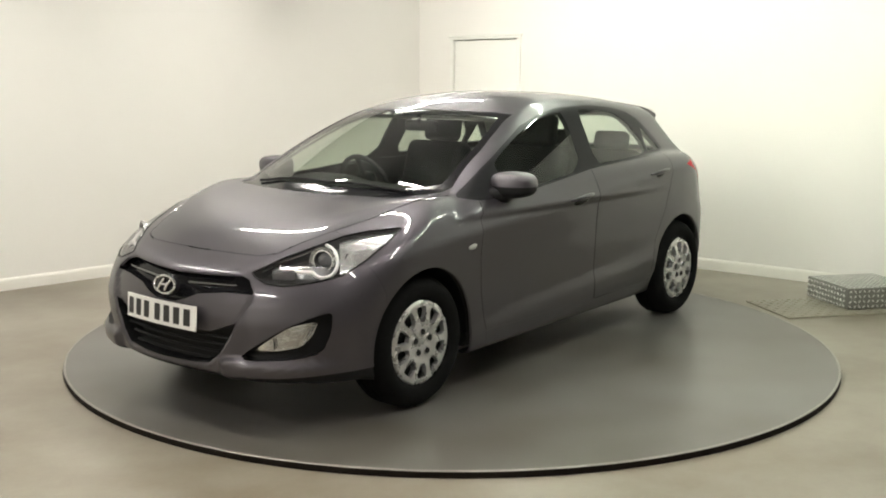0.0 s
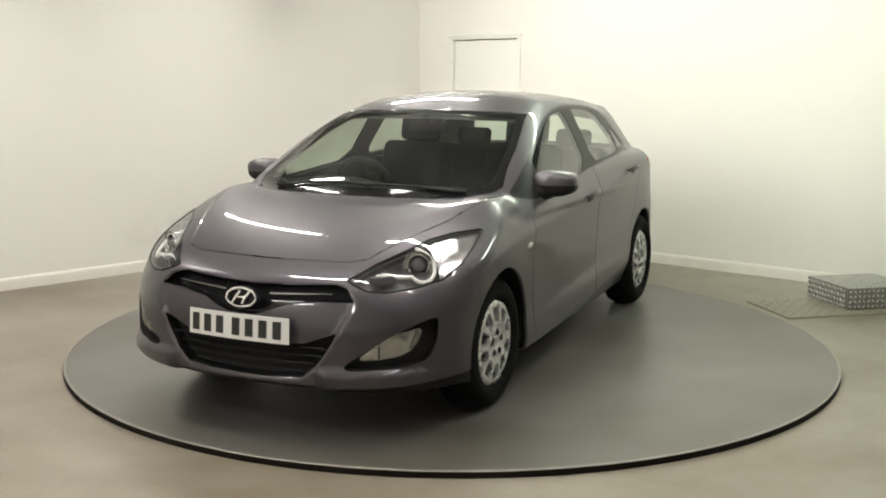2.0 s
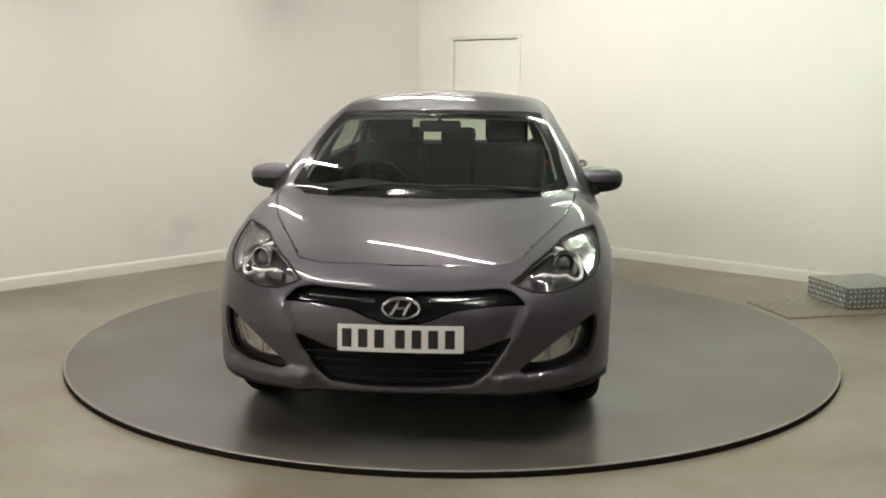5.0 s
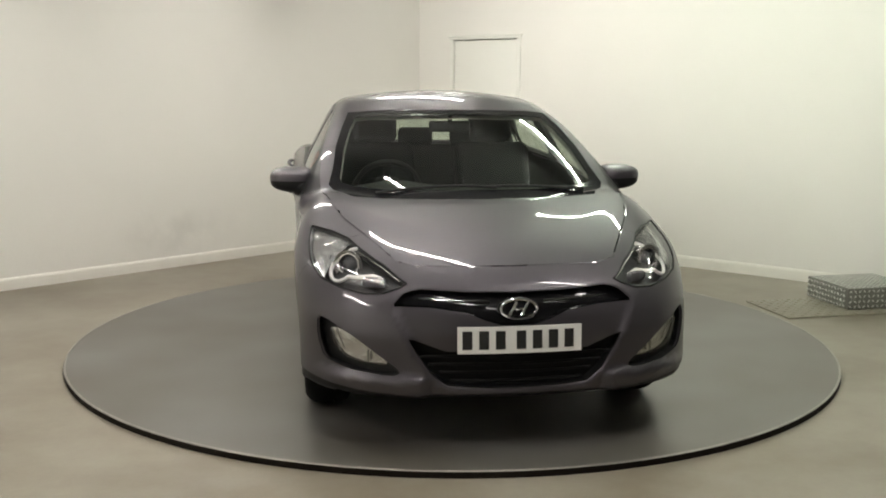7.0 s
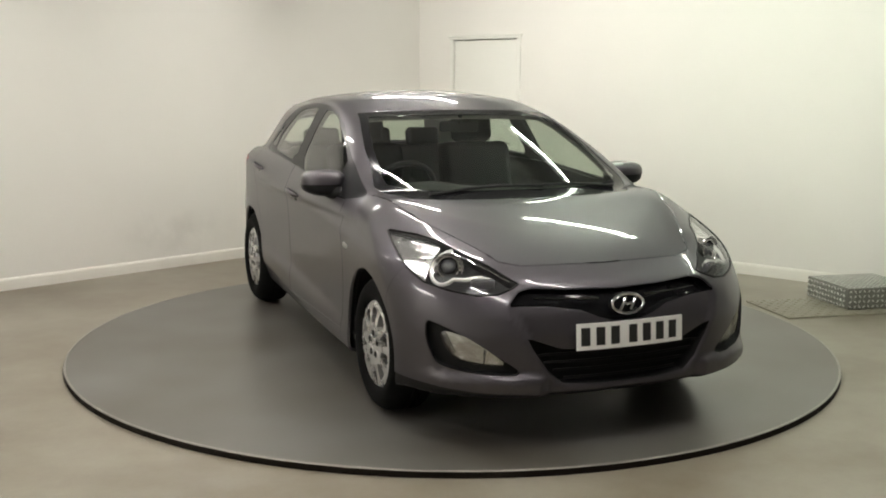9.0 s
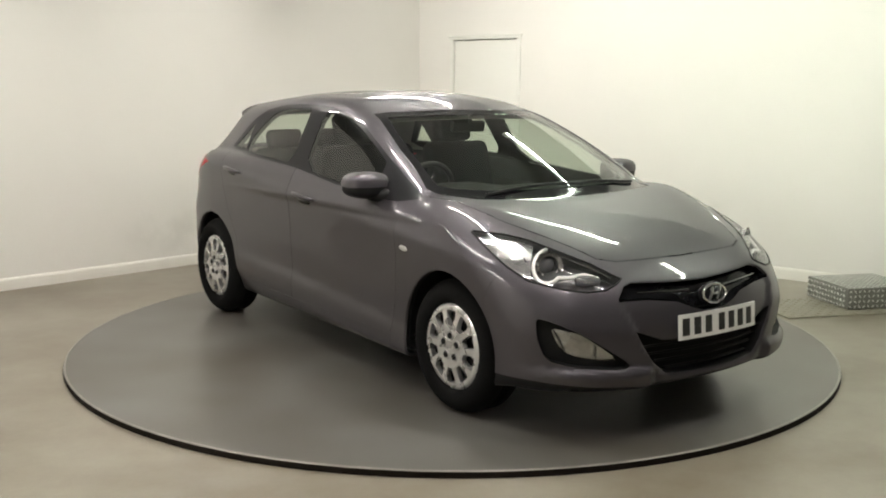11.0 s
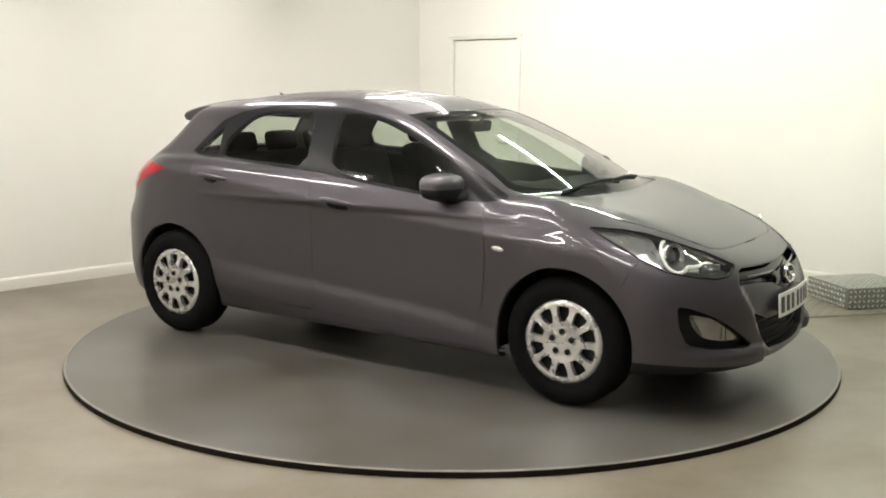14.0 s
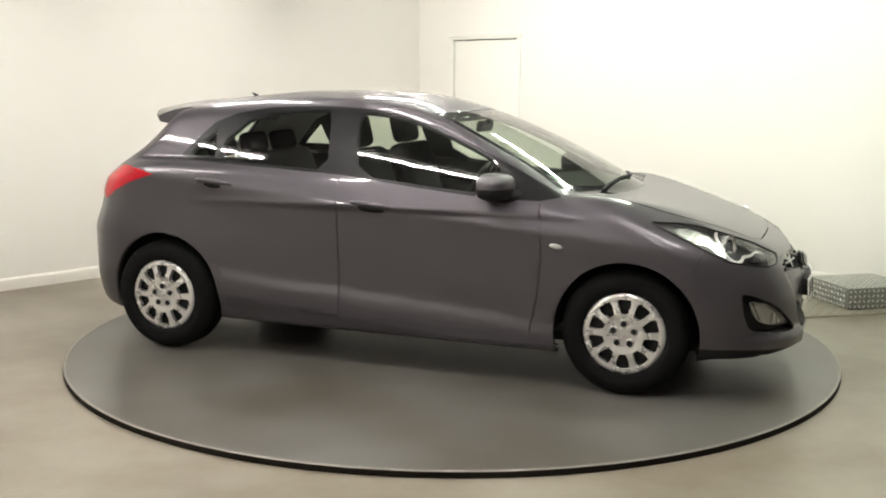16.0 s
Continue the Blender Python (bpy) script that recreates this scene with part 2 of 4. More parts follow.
slab("floor", FLOOR_Z - 0.2, FLOOR_Z, M_FLOOR, "scuffed beige-grey painted concrete floor", "floor")
slab("ceiling", CEIL_Z, CEIL_Z + 0.15, M_CEIL, "dark grey painted ceiling", "ceiling")


def skirting(name, a0, b0, a1, b1, inward):
    """A skirting board with a rounded top along a wall."""
    p, q = room_pt(a0, b0, 0), room_pt(a1, b1, 0)
    o = (LEFT_DIR * inward[0] + RIGHT_DIR * inward[1])
    prof = ((0.0, 0.0), (0.018, 0.0), (0.018, 0.07), (0.014, 0.084), (0.006, 0.092), (0.0, 0.094))
    bm = bmesh.new()
    ra = [bm.verts.new((p.x + o.x * d, p.y + o.y * d, FLOOR_Z + z)) for d, z in prof]
    rb = [bm.verts.new((q.x + o.x * d, q.y + o.y * d, FLOOR_Z + z)) for d, z in prof]
    k = len(prof)
    for i in range(k):
        bm.faces.new((ra[i], rb[i], rb[(i + 1) % k], ra[(i + 1) % k]))
    bm.faces.new(ra)
    bm.faces.new(rb[::-1])
    bmesh.ops.recalc_face_normals(bm, faces=bm.faces)
    return tagged(mesh_ob(name, bm, M_SKIRT), "cream painted skirting board along the wall foot", "skirting board", kind="structure")


skirting("baseboard", 0.018, 0, ROOM, 0, (0, 1))
skirting("baseboard", 0, 0.0, 0, DOOR_A - 0.06, (1, 0))
skirting("baseboard", 0, DOOR_B + 0.06, 0, ROOM, (1, 0))


def build_door():
    """A plain flush door in a thin frame with a moulded head."""
    d = new("door_1")
    ang = math.atan2(RIGHT_DIR.y, RIGHT_DIR.x)
    p = room_pt(0, (DOOR_A + DOOR_B) / 2, FLOOR_Z)
    d.matrix_basis = Matrix.Translation(p) @ Matrix.Rotation(ang, 4, "Z")
    tagged(d, "cream flush door closed in a thin moulded frame", "door", kind="structure")
    w, h = DOOR_B - DOOR_A, DOOR_TOP - FLOOR_Z
    bm = bmesh.new()
    add_box(bm, (w - 0.012, 0.04, h - 0.012), pose(0, 0.022, (h - 0.012) / 2), 0.003)
    part("door_leaf", bm, M_DOOR, d)
    for sx in (-1, 1):
        bm = bmesh.new()
        add_box(bm, (0.045, 0.016, h + 0.002), pose(sx * (w / 2 + 0.024), -0.009, h / 2), 0.004)
        part("door_jamb", bm, M_DOOR, d)
    bm = bmesh.new()
    add_box(bm, (w + 0.11, 0.020, 0.022), pose(0, -0.011, h + 0.012), 0.004)
    add_box(bm, (w + 0.13, 0.034, 0.014), pose(0, -0.018, h + 0.031), 0.004)
    part("door_head", bm, M_DOOR, d)
    bm = bmesh.new()
    add_cyl(bm, 0.011, 0.011, 0.05, pose(w / 2 - 0.07, -0.02, 1.0, 90), 16)
    add_box(bm, (0.12, 0.018, 0.02), pose(w / 2 - 0.11, -0.05, 1.0), 0.006)
    part("door_handle", bm, M_CHROME, d, "steel lever handle")


build_door()


def build_turntable(radius=2.243):
    t = thing("turntable", pose(0, 0, 0), "round grey painted steel car turntable with a dark rim", "turntable")
    bm = bmesh.new()
    prof = [(0.0, 0.0), (radius * 0.5, 0.0), (radius - 0.010, 0.0)]
    seg = 160
    c = bm.verts.new((0, 0, 0))
    rings = [[bm.verts.new((r * math.cos(k * 2 * math.pi / seg), r * math.sin(k * 2 * math.pi / seg), z)) for k in range(seg)] for r, z in prof[1:]]
    for k in range(seg):
        bm.faces.new((c, rings[0][k], rings[0][(k + 1) % seg]))
        for a, b in zip(rings, rings[1:]):
            bm.faces.new((a[k], b[k], b[(k + 1) % seg], a[(k + 1) % seg]))
    part("deck", bm, M_DISC, t)
    bm = bmesh.new()
    prof = [(radius - 0.010, 0.0), (radius - 0.009, 0.0015), (radius - 0.001, 0.0012), (radius + 0.002, -0.003)]
    rings = [[bm.verts.new((r * math.cos(k * 2 * math.pi / seg), r * math.sin(k * 2 * math.pi / seg), z)) for k in range(seg)] for r, z in prof]
    for k in range(seg):
        for a, b in zip(rings, rings[1:]):
            bm.faces.new((a[k], b[k], b[(k + 1) % seg], a[(k + 1) % seg]))
    part("edge_trim", bm, M_DECKEDGE, t, "thin pale metal edge of the deck")
    bm = bmesh.new()
    prof = [(radius + 0.002, -0.003), (radius + 0.003, -0.008), (radius + 0.003, -0.030)]
    rings = [[bm.verts.new((r * math.cos(k * 2 * math.pi / seg), r * math.sin(k * 2 * math.pi / seg), z)) for k in range(seg)] for r, z in prof]
    for k in range(seg):
        for a, b in zip(rings, rings[1:]):
            bm.faces.new((a[k], b[k], b[(k + 1) % seg], a[(k + 1) % seg]))
    part("rim", bm, M_RUBBERTRIM, t, "dark rubber edge strip")
    return t


TURNTABLE = build_turntable()


# ---- lights ----
def batten(a, b, z, along, length, tube, group="fluorescent battens"):
    """A ceiling fluorescent batten; along: 0 with the left wall, 1 with the right wall."""
    d = LEFT_DIR if along == 0 else LAMP_DIR
    ang = math.atan2(d.y, d.x)
    at = CORNER + LEFT_DIR * a + LAMP_DIR * b
    L = thing("batten_light", Matrix.Translation((at.x, at.y, z)) @ Matrix.Rotation(ang, 4, "Z"), "lit white fluorescent batten hung from the ceiling, some only as fill light", "ceiling light", group)
    bm = bmesh.new()
    add_box(bm, (length, 0.045, 0.05), pose(0, 0, -0.025), 0.006)
    part("housing", bm, M_BATTEN, L)
    for sx in (-0.5, 0.5):
        bm = bmesh.new()
        add_cyl(bm, 0.006, 0.006, CEIL_Z - z, pose(sx * length, 0, (CEIL_Z - z) / 2) @ pose(-0.3 * sx, 0, 0), 8)
        part("hanger_rod", bm, M_CHROME, L)
    for sx in (-1, 1):
        bm = bmesh.new()
        add_box(bm, (0.02, 0.03, 0.05), pose(sx * (length / 2 - 0.012), 0, -0.073), 0.004)
        part("tube_holder", bm, M_BATTEN, L)
    bm = bmesh.new()
    add_cyl(bm, 0.0145, 0.0145, length - 0.05, pose(0, 0, -0.078, 0, 90, 0), 12)
    part("tube", bm, tube, L, "glowing fluorescent tube")
    return L


# All unseen; the battens at b = 5.78 are added to brighten the right wall.
for a in (1.78, 3.72):
    for b in (1.78, 3.78, 5.78):
        batten(a, b, LAMP_Z, 1, 1.27, M_TUBE if b < 2 or a > 2 else M_TUBE_COOL)
# (7.30, 3.78) is an added fill for the car's side, (5.14, 5.78) likewise.
for a, b in ((5.62, 1.78), (5.14, 3.78), (5.14, 5.78), (7.30, 3.78)):
    batten(a, b, LAMP_Z, 1, 1.27, M_TUBE)


# ---- loading step ----
def build_step():
    """A low chequer-plate box on a thin chequer floor plate."""
    u, v = Vector((0.973, 0.23, 0)), Vector((-0.23, 0.973, 0))
    ang = math.atan2(u.y, u.x)

    def treads(bm, w, h, m, pitch=0.036):
        """Raised lozenges, turned to and fro, over a face of width w and height h."""
        for i in range(int(w / pitch)):
            for j in range(int(h / pitch)):
                c = Vector(((i + 0.5) * pitch, (j + 0.5) * pitch, 0))
                a = radians(45 if (i + j) % 2 else -45)
                d, e = Vector((math.cos(a), math.sin(a), 0)) * 0.0165, Vector((-math.sin(a), math.cos(a), 0)) * 0.0072
                base = [bm.verts.new(m @ (c + k)) for k in (d, e, -d, -e)]
                top = [bm.verts.new(m @ (c + k * 0.55 + Vector((0, 0, 0.004)))) for k in (d, e, -d, -e)]
                bm.faces.new(top)
                for k in range(4):
                    bm.faces.new((base[k], base[(k + 1) % 4], top[(k + 1) % 4], top[k]))

    pl = thing("floor_plate", Matrix.Translation((2.28, 0.609, FLOOR_Z)) @ Matrix.Rotation(ang, 4, "Z"), "thin aluminium chequer plate lying on the floor", "floor plate")
    bm = bmesh.new()
    add_box(bm, (0.95, 0.56, 0.010), pose(0.475, 0.28, 0.005), 0.002)
    part("sheet", bm, M_PLATE, pl)
    bm = bmesh.new()
    treads(bm, 0.95, 0.56, pose(0, 0, 0.0101), 0.05)
    part("tread", bm, M_PLATE, pl)["kind"] = "stuff"
    at = Vector((2.77, 0.845, FLOOR_Z + 0.0146))
    st = thing("step_box", Matrix.Translation(at) @ Matrix.Rotation(ang, 4, "Z"), "low aluminium chequer plate step box on the floor plate", "step")
    w, d, h = 0.55, 0.50, 0.150
    bm = bmesh.new()
    add_box(bm, (w, d, h), pose(w / 2, d / 2, h / 2), 0.006)
    part("box", bm, M_DULLALU, st)
    bm = bmesh.new()
    treads(bm, w, d, pose(0, 0, h + 0.0001))
    treads(bm, w, h, pose(0, -0.0001, 0, 90))
    treads(bm, d, h, pose(-0.0001, d, 0, 90, 0, -90))
    part("tread", bm, M_CHEQUER, st)["kind"] = "stuff"


build_step()


# ---- car ----
# Car space: x forwards from the middle of the wheelbase, y to its left, z up from the deck.
CAR = thing("car", pose(0, 0, 0), "grey metallic five-door hatchback car parked on the turntable", "car")


def curve(x, *knots):
    """Smooth monotone curve through (place, value) knots."""
    kx = np.array([k[0] for k in knots], float)
    ky = np.array([k[1] for k in knots], float)
    h = np.diff(kx)
    d = np.diff(ky) / h
    m = np.zeros(len(kx))
    for i in range(1, len(kx) - 1):
        if d[i - 1] * d[i] > 0:
            w1, w2 = 2 * h[i] + h[i - 1], h[i] + 2 * h[i - 1]
            m[i] = (w1 + w2) / (w1 / d[i - 1] + w2 / d[i])
    m[0], m[-1] = d[0], d[-1]
    x = np.asarray(x, float)
    xc = np.clip(x, kx[0], kx[-1])
    i = np.clip(np.searchsorted(kx, xc) - 1, 0, len(h) - 1)
    t = (xc - kx[i]) / h[i]
    y = ky[i] * (1 + 2 * t) * (1 - t) ** 2 + h[i] * m[i] * t * (1 - t) ** 2 + ky[i + 1] * t * t * (3 - 2 * t) + h[i] * m[i + 1] * t * t * (t - 1)
    return y + (x - xc) * np.where(x < kx[0], m[0], m[-1])


def smax(a, b, k):
    h = np.maximum(k - np.abs(a - b), 0) / k
    return np.maximum(a, b) + h * h * k * 0.25


def smin(a, b, k):
    return -smax(-a, -b, k)


def crease_z(x):
    """Height of the line through the door handles."""
    return 0.882 - 0.088 * x


def fold_y(x):
    """Half width of the bonnet's raised middle."""
    return curve(x, (1.01, 0.755), (1.26, 0.735), (1.472, 0.68), (1.60, 0.622), (1.75, 0.550), (1.872, 0.478), (2.1, 0.40))


def body_field(p):
    """Below zero inside the body: lower body joined with the cabin."""
    x, y, z = p[..., 0], np.abs(p[..., 1]), p[..., 2]
    width = curve(x, (-2.2, 0.72), (-1.9, 0.80), (-1.6, 0.846), (-1.3, 0.872), (-0.6, 0.885), (0.6, 0.885), (1.2, 0.892), (1.5, 0.90), (1.8, 0.885), (2.2, 0.78))
    inset = curve(z - crease_z(x), (-0.75, 0.07), (-0.66, 0.035), (-0.60, 0.014), (-0.53, 0.010), (-0.44, 0.017), (-0.2, 0.014), (-0.05, 0.004), (0.0, 0.0), (0.05, 0.017), (0.12, 0.047), (0.18, 0.082), (0.25, 0.135))
    flare = 0.022 * np.exp(-(((x - 1.325) / 0.36) ** 2)) * np.exp(-(((z - 0.62) / 0.16) ** 2)) + 0.022 * np.exp(-(((x + 1.325) / 0.36) ** 2)) * np.exp(-(((z - 0.64) / 0.18) ** 2))
    fade = np.where((x > 0) | (z < crease_z(x)), 1 - 0.6 * np.clip((np.abs(x) - 1.0) / 0.6, 0, 1), 1.0)
    dz = z - (0.437 - 0.062 * x - 0.027 * x ** 2)
    scallop = 0.006 * np.where(dz > 0, np.exp(-((dz / 0.11) ** 2)), np.clip(1 + dz / 0.045, 0, 1)) * np.clip((0.95 - np.abs(x)) / 0.35, 0, 1)
    side = y - (width - inset * fade + 0.5 * flare - scallop)
    nose = curve(z, (0.10, -0.12), (0.17, -0.05), (0.25, -0.012), (0.36, 0.0), (0.48, 0.0), (0.56, -0.018), (0.63, -0.052), (0.70, -0.105), (0.76, -0.18), (0.9, -0.5))
    hexw = curve(z, (0.20, 0.20), (0.28, 0.305), (0.35, 0.385), (0.49, 0.470), (0.60, 0.522), (0.65, 0.490), (0.69, 0.420), (0.75, 0.36))
    inhex = np.clip((hexw - y) / 0.042, 0, 1) * np.clip((0.690 - z) / 0.030, 0, 1) * np.clip((z - 0.268) / 0.028, 0, 1)
    sunk = curve(z, (0.26, 0.014), (0.36, 0.032), (0.50, 0.025), (0.60, 0.016), (0.70, 0.013))
    wedge = curve(z, (0.19, 0.0), (0.235, 0.8), (0.275, 1.0), (0.302, 1.0), (0.345, 0.0)) * np.clip((y - 0.36) / 0.05, 0, 1) * np.clip((0.88 - y) / 0.12, 0, 1)
    wedge = np.where((z > 0.19) & (z < 0.345), wedge, 0.0)
    front = (x - (2.178 - 0.29 * y ** 2 - 0.36 * y ** 6 + nose - sunk * inhex + 0.036 * wedge)) * 0.85
    tail = curve(z, (0.16, 0.10), (0.28, 0.03), (0.42, 0.0), (0.65, 0.0), (0.80, 0.05), (0.95, 0.10), (1.05, 0.215), (1.16, 0.385), (1.28, 0.525), (1.36, 0.60), (1.45, 0.70))
    back = ((-2.09 + 0.29 * y ** 2 + 0.55 * y ** 6 + tail) - x) * 0.85
    bonnet = curve(x, (-2.1, 1.03), (-1.7, 1.085), (-1.0, 1.10), (0.0, 1.05), (0.6, 0.995), (0.9, 0.988), (1.15, 0.972), (1.5, 0.910), (1.77, 0.832), (1.95, 0.752), (2.05, 0.694), (2.2, 0.58))
    top = z - (bonnet + 0.018 * np.exp(-(((y - 0.70) / 0.20) ** 2)) * np.clip((x - 0.9) / 0.3, 0, 1) - 0.012 * y ** 2 - np.clip(0.16 * np.maximum(y - fold_y(x), 0), 0, 0.022) * np.clip((x - 0.95) / 0.25, 0, 1))
    floor = 0.195 - z + 0.05 * np.clip(-x - 1.5, 0, 1) + 0.03 * np.clip((x - 1.6) / 0.15, 0, 1)
    low = smax(smax(side, top, 0.075), smax(front, back, 0.05), 0.07)
    low = smax(low, floor, 0.04)
    gside = (y - (curve(x, (-2.1, 0.66), (-1.5, 0.752), (-1.0, 0.808), (-0.3, 0.842), (0.6, 0.845), (1.1, 0.825)) - 0.46 * (z - 1.0) - 0.20 * np.maximum(z - 1.0, 0) ** 2)) * 0.9
    xs = x + 0.24 * (y / 0.74) ** 2
    screen = (z - curve(xs, (-0.2, 1.56), (0.0, 1.50), (0.28, 1.400), (0.45, 1.345), (0.72, 1.238), (0.98, 1.118), (1.2, 1.00), (1.4, 0.88))) * 0.9
    roof = z - (curve(x, (-2.0, 1.27), (-1.75, 1.345), (-1.5, 1.402), (-1.1, 1.452), (-0.7, 1.482), (-0.3, 1.487), (0.0, 1.470), (0.3, 1.435)) - 0.055 * (y / 0.6) ** 2)
    green = smax(smax(roof, screen, 0.06), smax(gside, back, 0.05), 0.07)
    green = smax(green, 0.88 - z, 0.02)
    return smin(low, green, 0.025)


def body_skin(step=0.020):
    """The left half of the body as one quad sheet: rays from a spine box out to the field's zero."""
    cx0, cx1, hy, z0, z1 = -1.95, 2.05, 0.80, 0.20, 1.32
    nx, ny, nz = int((cx1 - cx0) / step), int(hy / step), int((z1 - z0) / step)
    verts, index, faces = [], {}, []

    def vid(i, j, k):
        key = (i, j, k)
        if key not in index:
            index[key] = len(verts)
            verts.append((cx0 + (cx1 - cx0) * i / nx, hy * j / ny, z0 + (z1 - z0) * k / nz))
        return index[key]

    for i in range(nx):
        for k in range(nz):
            faces.append((vid(i, ny, k), vid(i, ny, k + 1), vid(i + 1, ny, k + 1), vid(i + 1, ny, k)))
        for j in range(ny):
            faces.append((vid(i, j, nz), vid(i + 1, j, nz), vid(i + 1, j + 1, nz), vid(i, j + 1, nz)))
    for j in range(ny):
        for k in range(nz):
            faces.append((vid(nx, j, k), vid(nx, j + 1, k), vid(nx, j + 1, k + 1), vid(nx, j, k + 1)))
            faces.append((vid(0, j, k), vid(0, j, k + 1), vid(0, j + 1, k + 1), vid(0, j + 1, k)))
    b = np.array(verts)
    a = np.stack([np.clip(b[:, 0] * 0.72, -1.25, 1.45), b[:, 1] * 0.35, 0.62 + 0.12 * (b[:, 2] - 0.76)], -1)
    d = b - a
    d /= np.linalg.norm(d, axis=1)[:, None]
    lo, hi = np.zeros(len(b)), np.full(len(b), 1.6)
    for _ in range(34):
        mid = (lo + hi) / 2
        inside = body_field(a + d * mid[:, None]) < 0
        lo, hi = np.where(inside, mid, lo), np.where(inside, hi, mid)
    p = a + d * ((lo + hi) / 2)[:, None]
    p[np.abs(b[:, 1]) < 1e-9, 1] = 0.0
    return p, faces


SKIN_P, SKIN_F = body_skin()

AX, AY, AZ = Vector((1, 0, 0)), Vector((0, 1, 0)), Vector((0, 0, 1))
OBL = Vector((-0.70711, 0.70711, 0))


def in_poly(u, v, poly):
    ins = False
    for (a, b), (c, d) in zip(poly, poly[1:] + poly[:1]):
        if (b > v) != (d > v) and u < (c - a) * (v - b) / (d - b) + a:
            ins = not ins
    return ins


def rounded(poly, n=2):
    """Corner-cutting that keeps the outline close to its corners."""
    for _ in range(n):
        out = []
        for p, q in zip(poly, poly[1:] + poly[:1]):
            out += [(p[0] * 0.82 + q[0] * 0.18, p[1] * 0.82 + q[1] * 0.18), (p[0] * 0.18 + q[0] * 0.82, p[1] * 0.18 + q[1] * 0.82)]
        poly = out
    return poly


def circle(cx, cy, r, n=40):
    return [(cx + r * math.cos(k * 2 * math.pi / n), cy + r * math.sin(k * 2 * math.pi / n)) for k in range(n)]


def knife(bm, layer, region, poly, u, v, keep):
    """Cut the sheet along a closed outline seen along u x v, and give the faces inside it a region number."""
    lo = (min(p[0] for p in poly), min(p[1] for p in poly))
    hi = (max(p[0] for p in poly), max(p[1] for p in poly))

    def box(f):
        a = [w.co.dot(u) for w in f.verts]
        b = [w.co.dot(v) for w in f.verts]
        return min(a), max(a), min(b), max(b)

    cand = set()
    for f in bm.faces:
        if keep(f.calc_center_median()):
            a0, a1, b0, b1 = box(f)
            if a1 > lo[0] and a0 < hi[0] and b1 > lo[1] and b0 < hi[1]:
                cand.add(f)
    for p, q in zip(poly, poly[1:] + poly[:1]):
        if math.hypot(q[0] - p[0], q[1] - p[1]) < 1e-6:
            continue
        m = 0.001
        l0, l1, k0, k1 = min(p[0], q[0]) - m, max(p[0], q[0]) + m, min(p[1], q[1]) - m, max(p[1], q[1]) + m
        sel = []
        for f in cand:
            a0, a1, b0, b1 = box(f)
            if a1 > l0 and a0 < l1 and b1 > k0 and b0 < k1:
                sel.append(f)
        if not sel:
            continue
        no = (u * (q[1] - p[1]) - v * (q[0] - p[0])).normalized()
        co = u * p[0] + v * p[1]
        geom = list({w for f in sel for w in f.verts}) + list({e for f in sel for e in f.edges}) + sel
        r = bmesh.ops.bisect_plane(bm, geom=geom, dist=0.0004, plane_co=co, plane_no=no)
        more = {g for g in r["geom"] if isinstance(g, bmesh.types.BMFace)}
        more |= {f for g in r["geom_cut"] if isinstance(g, bmesh.types.BMVert) for f in g.link_faces}
        cand = {f for f in cand if f.is_valid} | {f for f in more if f.is_valid and keep(f.calc_center_median())}
    for f in cand:
        c = f.calc_center_median()
        if in_poly(c.dot(u), c.dot(v), poly):
            f[layer] = region
    for f in cand:
        if len(f.verts) > 4:
            bmesh.ops.triangulate(bm, faces=[f])


WING_EDGE = [(0.893, 0.957), (0.911, 0.70), (0.895, 0.49), (0.853, 0.29)]
DLO = [(-1.252, 1.120), (-1.171, 1.206), (-1.07, 1.305), (-0.937, 1.358), (-0.732, 1.390), (-0.519, 1.402), (-0.308, 1.401), (-0.103, 1.390), (0.104, 1.355), (0.307, 1.300), (0.541, 1.200), (0.761, 1.098), (0.975, 0.985), (0.985, 0.972), (0.90, 0.957), (0.588, 0.966), (0.279, 0.995), (-0.211, 1.050), (-0.62, 1.072), (-0.904, 1.085), (-1.18, 1.098)]
G_FRONT = [(-0.165, 1.373), (-0.028, 1.366), (0.14, 1.336), (0.36, 1.262), (0.53, 1.190), (0.655, 1.130), (0.672, 1.10), (0.672, 0.978), (0.434, 0.992), (-0.115, 1.047)]
G_REAR = [(-0.985, 1.19), (-0.86, 1.310), (-0.80, 1.340), (-0.70, 1.366), (-0.40, 1.382), (-0.335, 1.378), (-0.285, 1.068), (-0.62, 1.084), (-0.985, 1.104)]
G_QUART = [(-1.205, 1.120), (-1.13, 1.192), (-1.045, 1.268), (-1.015, 1.115)]
HEAD = [(-1.098, 0.698), (-0.965, 0.757), (-0.853, 0.794), (-0.697, 0.842), (-0.583, 0.862), (-0.442, 0.872), (-0.435, 0.866), (-0.521, 0.806), (-0.614, 0.745), (-0.709, 0.697), (-0.838, 0.670), (-0.958, 0.655), (-1.036, 0.660), (-1.085, 0.683)]
FOG = [(-0.745, 0.550), (-0.816, 0.536), (-0.960, 0.480), (-1.150, 0.350), (-1.125, 0.332), (-0.915, 0.345), (-0.793, 0.372), (-0.752, 0.46)]
FOG_LENS = [(-0.806, 0.512), (-0.934, 0.484), (-1.02, 0.43), (-1.100, 0.371), (-0.991, 0.373), (-0.887, 0.394), (-0.835, 0.44)]
GRILLE_TOP = [(-0.05, 0.664), (0.0, 0.664), (0.2, 0.672), (0.40, 0.684), (0.455, 0.672), (0.505, 0.625), (0.505, 0.612), (0.36, 0.610), (0.215, 0.592), (0.135, 0.560), (0.07, 0.542), (-0.05, 0.540)]
